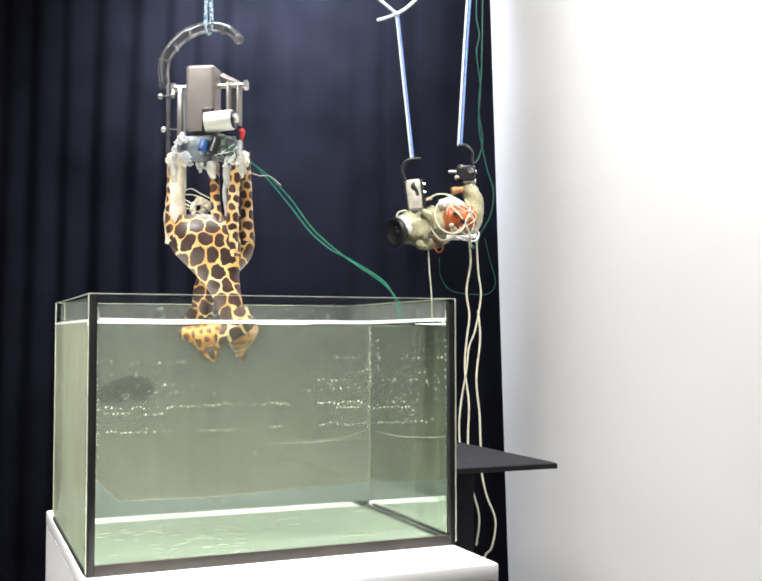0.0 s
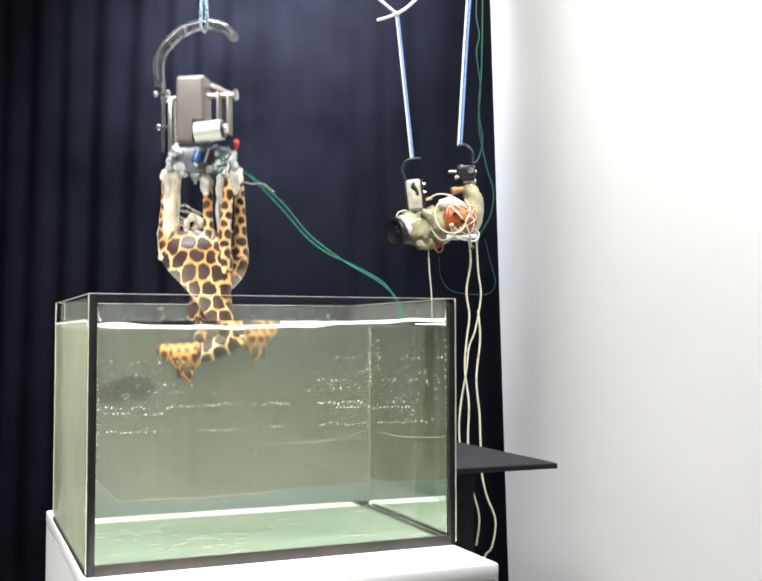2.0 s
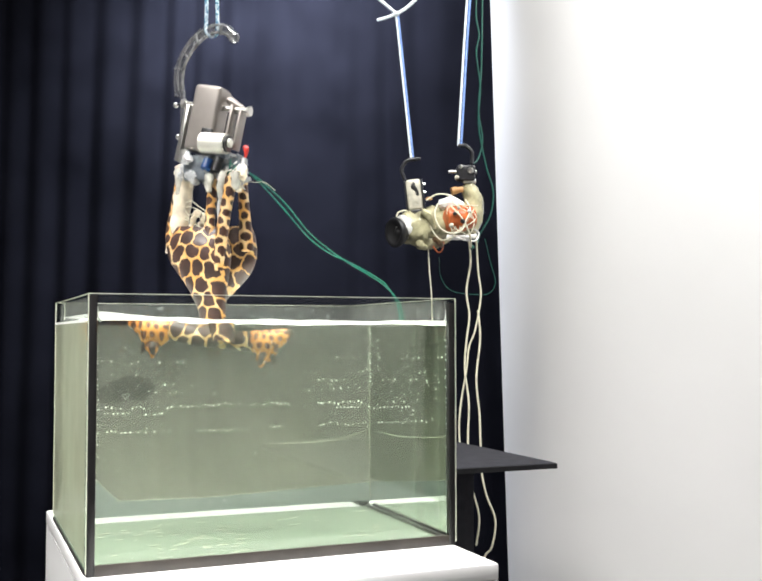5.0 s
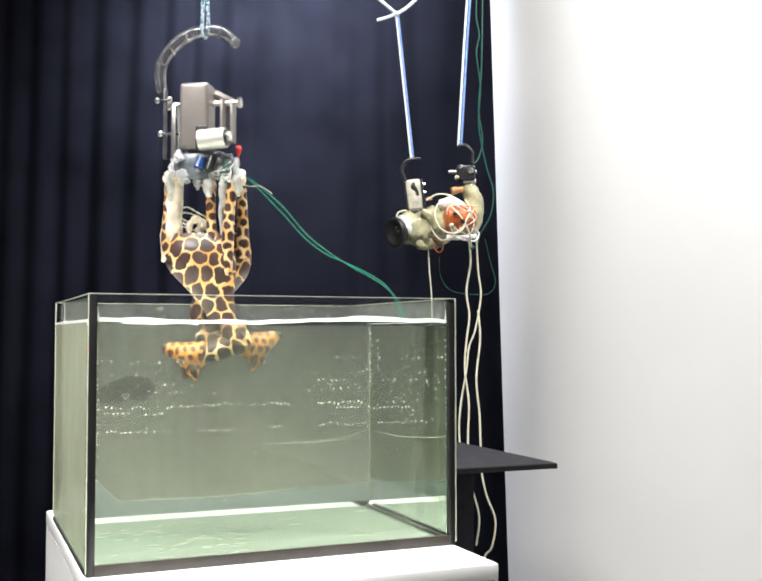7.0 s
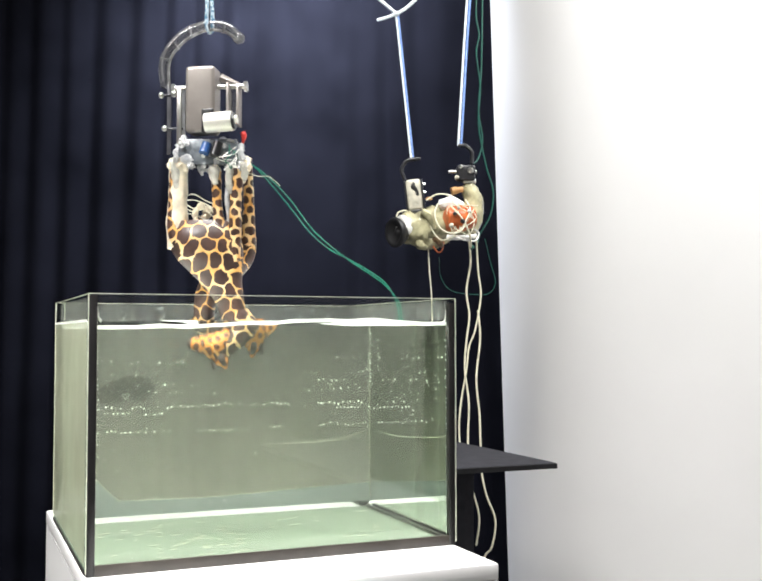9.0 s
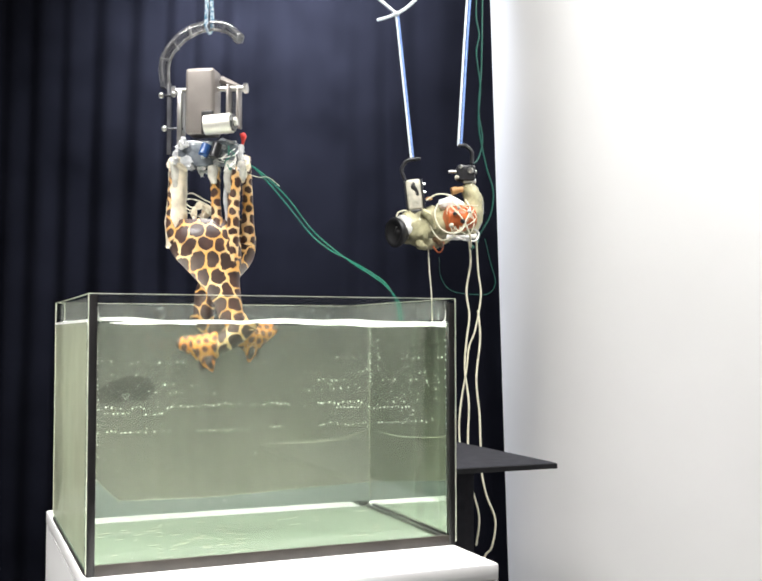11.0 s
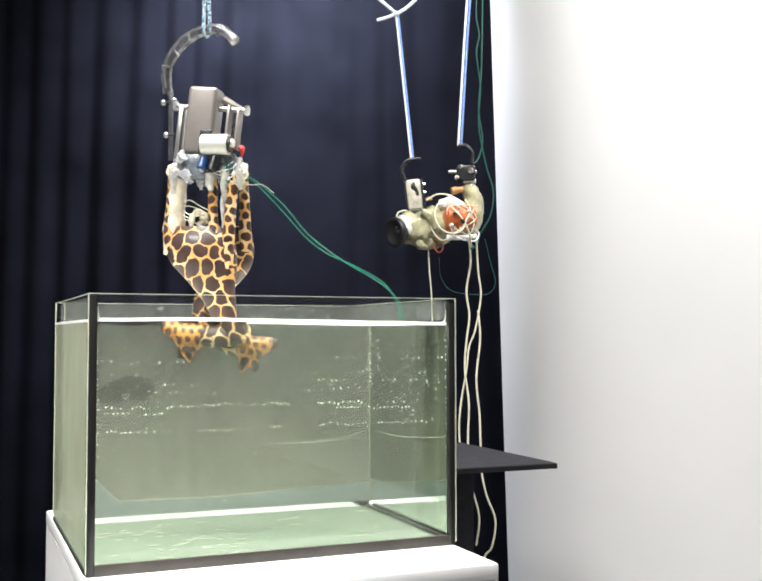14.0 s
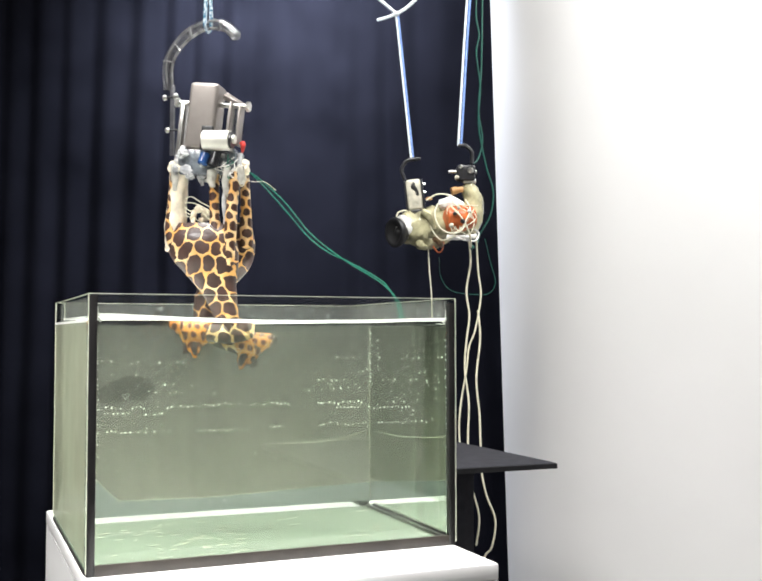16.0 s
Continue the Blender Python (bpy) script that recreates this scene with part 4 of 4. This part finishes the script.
trail = thing("green_cable", FAR, "thin green cable hanging beside the cords", "wire")
part("wire", tubed(qp((986, -60, 20), (984, 20, 20), (990, 60, 20), (984, 100, 20), (992, 170, 20), (988, 250, 20), (1004, 340, 20), (1018, 390, 20), (1012, 440, 20), (990, 480, 20), (984, 500, 10)), 1.6 * R, 6), DARK_GREEN, trail)
part("wire", tubed(qp((998, -60, 20), (996, 60, 20), (994, 140, 20), (988, 220, 20), (996, 280, 20), (988, 320, 16), (976, 335, 10)), 1.6 * R, 6), DARK_GREEN, trail)
part("wire", tubed(qp((1000, 490, 20), (1012, 540, 24), (1022, 580, 24), (1008, 604, 24), (975, 606, 24), (930, 598, 24), (908, 570, 20), (904, 530, 10)), 0.8 * R, 6), DARK_GREEN, trail)

power = thing("white_cable", FAR, "two wavy off-white cables falling behind the table", "cable")
part("wire", tubed(qp((962, 490, -20), (968, 540, -4), (960, 600, 6), (966, 650, 6), (960, 700, 6), (956, 760, 6), (964, 830, 6), (962, 900, 6), (964, 980, 6), (984, 1060, 6), (978, 1120, 6)), 2.1 * R, 8), WIRE, power)
part("wire", tubed(qp((978, 490, -20), (984, 560, 0), (990, 610, 8), (978, 680, 8), (965, 715, 8), (960, 760, 8), (948, 830, 8), (944, 890, 8), (950, 950, 8)), 1.9 * R, 8), WIRE, power)
part("wire", tubed(qp((984, 640, 8), (988, 700, 8), (980, 780, 10), (986, 850, 10), (988, 910, 10), (990, 970, 10), (1000, 1020, 10), (1018, 1070, 10), (1010, 1125, 10), (994, 1150, 10), (985, 1250, 10)), 2.1 * R, 8), WIRE, power)
part("clip", blob(bmesh.new(), Q(969, 510, -10), 7 * R, 6 * R, 5 * R, 0.1, 3, 2), GREEN, power, "green twist tie")
string = thing("white_string", FAR, "single thin white string hanging below the speaker machine", "string")
part("strand", tubed(qp((880, 500, -10), (883, 560, -10), (887, 610, -10), (889, 700, -10)), 1.25 * R, 6), WIRE, string)

# ---- movement ----


def motions():
    # seconds; machine u, v; gearbox top u, v and lean; body mark u, v and lean; hook u, v; front head u, v; rear head u, v
    rows = [
        (0.0, 432, 340, 418, 139, 2, 435, 490, 0, 427, 42, 413, 692, 477, 692),
        (1.0, 431, 340, 418, 139, 2, 433, 490, 1, 428, 42, 413, 692, 477, 692),
        (1.4, 431, 341, 418, 140, 2, 432, 487, 1, 428, 42, 414, 690, 477, 690),
        (1.5, 432, 340, 420, 142, 2, 432, 484, 1, 428, 42, 412, 685, 478, 690),
        (1.7, 434, 360, 424, 170, 4, 426, 505, 2, 428, 50, 390, 648, 480, 712),
        (1.9, 421, 378, 398, 180, 1, 418, 532, 2, 418, 50, 372, 725, 496, 708),
        (2.0, 421, 363, 397, 161, 1, 418, 524, 2, 417, 37, 369, 729, 504, 690),
        (2.1, 430, 325, 408, 120, 1, 424, 480, 3, 421, 12, 363, 696, 500, 643),
        (2.2, 436, 334, 424, 126, 6, 424, 478, 6, 429, 26, 350, 667, 508, 684),
        (2.3, 446, 356, 446, 160, 14, 415, 492, 12, 436, 42, 308, 648, 508, 697),
        (2.4, 446, 378, 440, 182, 13, 408, 515, 14, 434, 48, 306, 680, 527, 703),
        (2.5, 437, 391, 423, 194, 8, 406, 528, 13, 429, 50, 310, 712, 545, 708),
        (2.6, 430, 380, 410, 178, 2, 410, 526, 9, 420, 42, 335, 748, 563, 691),
        (2.7, 428, 352, 402, 150, -2, 414, 505, 8, 428, 40, 332, 738, 556, 648),
        (2.8, 432, 346, 418, 145, 3, 412, 488, 12, 434, 40, 315, 692, 510, 655),
        (3.0, 452, 359, 446, 173, 12, 417, 485, 16, 441, 31, 316, 642, 512, 697),
        (3.2, 440, 388, 420, 192, 4, 424, 522, 6, 430, 36, 380, 740, 536, 710),
        (3.4, 436, 340, 414, 136, 0, 425, 495, 5, 434, 12, 362, 704, 522, 640),
        (3.5, 437, 326, 417, 121, 1, 427, 481, 5, 438, 18, 356, 689, 526, 645),
        (3.6, 434, 330, 416, 124, 1, 432, 488, 2, 432, 22, 386, 706, 516, 662),
        (3.8, 429, 342, 416, 137, 2, 438, 500, -2, 424, 36, 413, 712, 496, 670),
        (4.0, 428, 345, 418, 139, 2, 439, 502, -3, 423, 34, 440, 712, 494, 675),
        (4.2, 428, 344, 418, 138, 2, 438, 496, -2, 425, 38, 432, 702, 484, 680),
        (6.3, 432, 338, 418, 138, 2, 437, 490, 0, 430, 40, 412, 702, 492, 680),
        (6.5, 436, 336, 420, 136, 2, 441, 485, 0, 430, 38, 430, 690, 484, 685),
        (6.7, 438, 355, 428, 160, 4, 434, 502, 0, 428, 48, 400, 645, 475, 696),
        (6.9, 424, 386, 400, 188, 2, 424, 536, 2, 418, 54, 390, 709, 496, 721),
        (7.0, 426, 376, 406, 176, 2, 424, 528, 2, 420, 50, 381, 727, 504, 709),
        (7.1, 430, 350, 408, 140, 1, 424, 495, 3, 422, 26, 371, 721, 508, 645),
        (7.2, 430, 338, 412, 124, 3, 420, 478, 6, 424, 20, 359, 697, 516, 650),
        (7.3, 440, 338, 430, 136, 8, 412, 476, 12, 434, 26, 326, 660, 530, 681),
        (7.4, 445, 358, 446, 160, 15, 402, 488, 18, 438, 42, 292, 642, 533, 710),
        (7.5, 444, 376, 446, 182, 16, 401, 498, 18, 434, 50, 288, 663, 541, 722),
        (7.6, 430, 384, 420, 186, 6, 408, 518, 14, 424, 48, 312, 715, 550, 705),
        (7.7, 421, 382, 404, 182, -2, 412, 528, 10, 420, 50, 337, 748, 555, 684),
        (7.8, 428, 360, 410, 160, 2, 412, 508, 12, 426, 46, 336, 730, 576, 674),
        (8.0, 447, 343, 443, 155, 14, 404, 470, 18, 436, 46, 320, 642, 519, 697),
        (8.2, 443, 380, 430, 182, 6, 422, 515, 8, 432, 50, 358, 701, 524, 712),
        (8.4, 437, 366, 408, 162, 0, 430, 524, 4, 428, 30, 378, 745, 543, 692),
        (8.5, 436, 356, 406, 153, 0, 432, 516, 3, 428, 26, 378, 732, 530, 690),
        (8.8, 434, 348, 412, 143, 1, 437, 506, 0, 428, 36, 412, 725, 504, 690),
        (9.0, 435, 346, 417, 141, 2, 441, 501, -1, 429, 40, 432, 708, 500, 682),
        (9.2, 446, 335, 433, 136, 4, 444, 469, 0, 438, 37, 400, 648, 498, 690),
        (11.1, 438, 352, 428, 152, 4, 434, 485, 2, 430, 44, 398, 670, 494, 694),
        (11.3, 442, 360, 438, 162, 5, 434, 486, 2, 433, 43, 393, 650, 497, 697),
        (11.5, 435, 382, 421, 190, 4, 424, 528, 3, 421, 55, 388, 691, 510, 715),
        (11.7, 430, 358, 408, 156, 2, 414, 512, 6, 420, 40, 365, 738, 524, 672),
        (11.8, 432, 338, 412, 132, 3, 412, 490, 8, 424, 20, 357, 715, 514, 672),
        (11.9, 434, 326, 426, 124, 6, 408, 470, 12, 430, 18, 344, 655, 508, 681),
        (12.0, 436, 326, 435, 132, 8, 405, 465, 12, 432, 26, 338, 640, 498, 687),
        (12.2, 430, 378, 424, 188, 8, 400, 510, 12, 420, 56, 336, 687, 512, 728),
        (12.5, 429, 370, 421, 184, 8, 403, 508, 10, 418, 49, 338, 682, 505, 716),
        (13.0, 436, 376, 429, 187, 8, 416, 514, 8, 424, 51, 354, 690, 511, 709),
        (13.5, 436, 373, 432, 181, 8, 429, 513, 4, 430, 43, 390, 690, 488, 715),
        (14.0, 433, 376, 426, 184, 8, 425, 514, 4, 423, 48, 376, 690, 494, 715),
        (14.5, 430, 377, 423, 188, 8, 419, 516, 5, 420, 52, 368, 690, 494, 712),
        (15.0, 433, 376, 427, 187, 8, 419, 514, 6, 423, 51, 364, 690, 499, 710),
        (15.5, 434, 372, 429, 182, 8, 425, 511, 4, 426, 45, 382, 687, 492, 710),
        (16.0, 435, 367, 429, 176, 8, 428, 507, 4, 426, 38, 388, 681, 492, 707),
    ]

    # the same stroke comes round again about every two and a half seconds
    rows += [(4.35 + (r[0] - 1.7) * 0.92, *r[1:]) for r in rows if 1.7 <= r[0] <= 3.6]
    rows += [(9.2 + (r[0] - 6.7) * 0.83, *r[1:]) for r in rows if 6.9 <= r[0] <= 8.8]
    rows.sort()

    def rot(deg):
        return Matrix.Rotation(radians(deg), 4, "Y")

    def turn(deg):
        return Matrix.Rotation(radians(deg), 4, "Z")

    keys = {k: [] for k in ("machine", "hook", "gear", "body", "rear", "na", "nb", "ha", "hb", "cord", "lead", "mount")}
    mark, back = P(435, 490, -52), P(468, 490, 40)
    for t, mu, mv, gu, gv, ga, su, sv, sa, hu, hv, au, av, bu, bv in rows:
        o = P(mu, mv)
        T = Matrix.Translation
        keys["machine"].append((t, BASE @ T(o)))
        keys["hook"].append((t, T(P(hu, hv) - o) @ turn(-min(34, max(0, sa + 2.2 * ga - 3)))))
        keys["gear"].append((t, T(P(gu, gv) - o) @ rot(ga - 2) @ turn(-8 - 0.8 * sa)))
        keys["mount"].append((t, T(MT) @ turn(-0.8 * sa)))
        m = T(P(su, sv, -52) - o) @ rot(sa * 0.4) @ turn(-1.7 * sa) @ T(-mark)
        keys["body"].append((t, m))
        m2 = T(Vector((-0.5 * sa * S, 0, (m @ mark).z - mark.z)) + back) @ rot(-sa * 0.08) @ turn(-1.3 * sa) @ T(-back)
        keys["rear"].append((t, m2))
        for nk, hk, u, v, d, end, f in (("na", "ha", au, av, -16, (486, 662), -1), ("nb", "hb", bu, bv, 36, (416, 664), 1)):
            n = (m if f < 0 else m2) @ P(*end)
            h = P(u, v) - o
            n.y = h.y = d * S
            base = h - Vector((f * 24 * S, 0, 0))
            a = base - n
            lean = math.degrees(math.atan2(-a.z, a.x * f)) * f
            lean = max(-60, min(60, lean))
            keys[nk].append((t, T((base + n) / 2) @ rot(lean) @ (Matrix() if f < 0 else Matrix.Rotation(math.pi, 4, "Z"))))
            aside = 0 if f < 0 or t > 11.2 else max(0, min(78, (512 - u) * 2.6))
            keys[hk].append((t, T(h) @ rot(lean * 0.45) @ turn(aside)))
        keys["cord"].append((t, BASE @ T(P(hu, hv)) @ turn(-min(46, max(0, 3 * sa + 4.4 * ga - 60)))))
        # the lead turns about its far end so that its near end follows the machine
        near0, near1 = P(514, 330) - LEAD_END, P(mu + 82, mv - 10) - LEAD_END
        a = math.degrees(math.atan2(near0.z, -near0.x) - math.atan2(near1.z, -near1.x))
        keys["lead"].append((t, BASE @ T(LEAD_END) @ rot(-a)))
    for k, ob in (("machine", machine), ("hook", hook), ("gear", gear), ("body", body), ("rear", rear), ("na", neck_a), ("nb", neck_b), ("ha", head_a), ("hb", head_b), ("cord", cord), ("lead", lead), ("mount", mount)):
        walk(ob, keys[k])

    # water level along the front pane, in steps of 1.3 mm below a datum: seconds, then five places from end to end
    levels = [
        (0.0, 101, 102, 102, 102, 99), (1.5, 100, 101, 101, 102, 99), (2.0, 105, 107, 106, 102, 99), (2.2, 101, 96, 104, 101, 99),
        (2.5, 95, 104, 101, 103, 102), (2.8, 98, 106, 103, 97, 102), (3.0, 101, 101, 98, 99, 106), (3.5, 103, 103, 98, 98, 104),
        (4.0, 106, 106, 102, 99, 98), (4.2, 95, 99, 103, 105, 103),
        (6.3, 96, 100, 100, 102, 100), (6.5, 108, 104, 100, 99, 98), (7.0, 100, 102, 102, 98, 101), (7.2, 104, 107, 106, 99, 94),
        (7.5, 95, 98, 101, 104, 105), (7.8, 109, 106, 103, 99, 100), (8.0, 97, 104, 102, 104, 99), (8.5, 106, 106, 99, 97, 100),
        (9.0, 107, 106, 102, 100, 104), (9.2, 100, 102, 96, 104, 105),
        (11.3, 94, 99, 103, 106, 108), (11.5, 103, 101, 100, 101, 99), (12.0, 98, 102, 99, 104, 111), (12.5, 96, 98, 101, 104, 103),
        (13.0, 98, 102, 101, 100, 96), (13.5, 96, 100, 102, 101, 97), (14.0, 101, 100, 101, 102, 103), (14.3, 102, 102, 99, 97, 96),
        (14.5, 95, 97, 102, 106, 108), (15.0, 100, 102, 102, 101, 98), (15.5, 107, 105, 102, 99, 97), (16.0, 97, 100, 102, 101, 99),
    ]

    levels += [(4.35 + (r[0] - 1.7) * 0.92, *r[1:]) for r in levels if 2.0 <= r[0] <= 3.5]
    levels += [(9.2 + (r[0] - 6.7) * 0.83, *r[1:]) for r in levels if 7.0 <= r[0] <= 8.5]
    levels.sort()

    def height(x, row):
        u = max(0.0, min(3.999, (x - X0) / (X1 - X0) * 4))
        i, f = int(u), u - int(u)
        v = [row[1]] + list(row[1:]) + [row[5]]
        p0, p1, p2, p3 = v[i], v[i + 1], v[i + 2], v[min(6, i + 3)]
        c = 0.5 * (2 * p1 + (p2 - p0) * f + (2 * p0 - 5 * p1 + 4 * p2 - p3) * f * f + (3 * p1 - p0 - 3 * p2 + p3) * f ** 3)
        stir = 0.0008 if 1.7 < row[0] < 12.6 else 0.0001
        return (101.5 - c) * 0.0013 + stir * (math.sin(70 * x + 31 * row[0]) + 0.6 * math.sin(123 * x - 17 * row[0]))

    w = (X1 - X0) / NSTRIP
    for i, ob in enumerate(strips):
        x = X0 + w * (i + 0.5)
        out = []
        for row in levels:
            z0, z1 = height(x - w / 2, row), height(x + w / 2, row)
            out.append((row[0], Matrix.Translation((x, 0, (z0 + z1) / 2)) @ Matrix.Rotation(-math.atan2(z1 - z0, w), 4, "Y")))
        walk(ob, out)


motions()
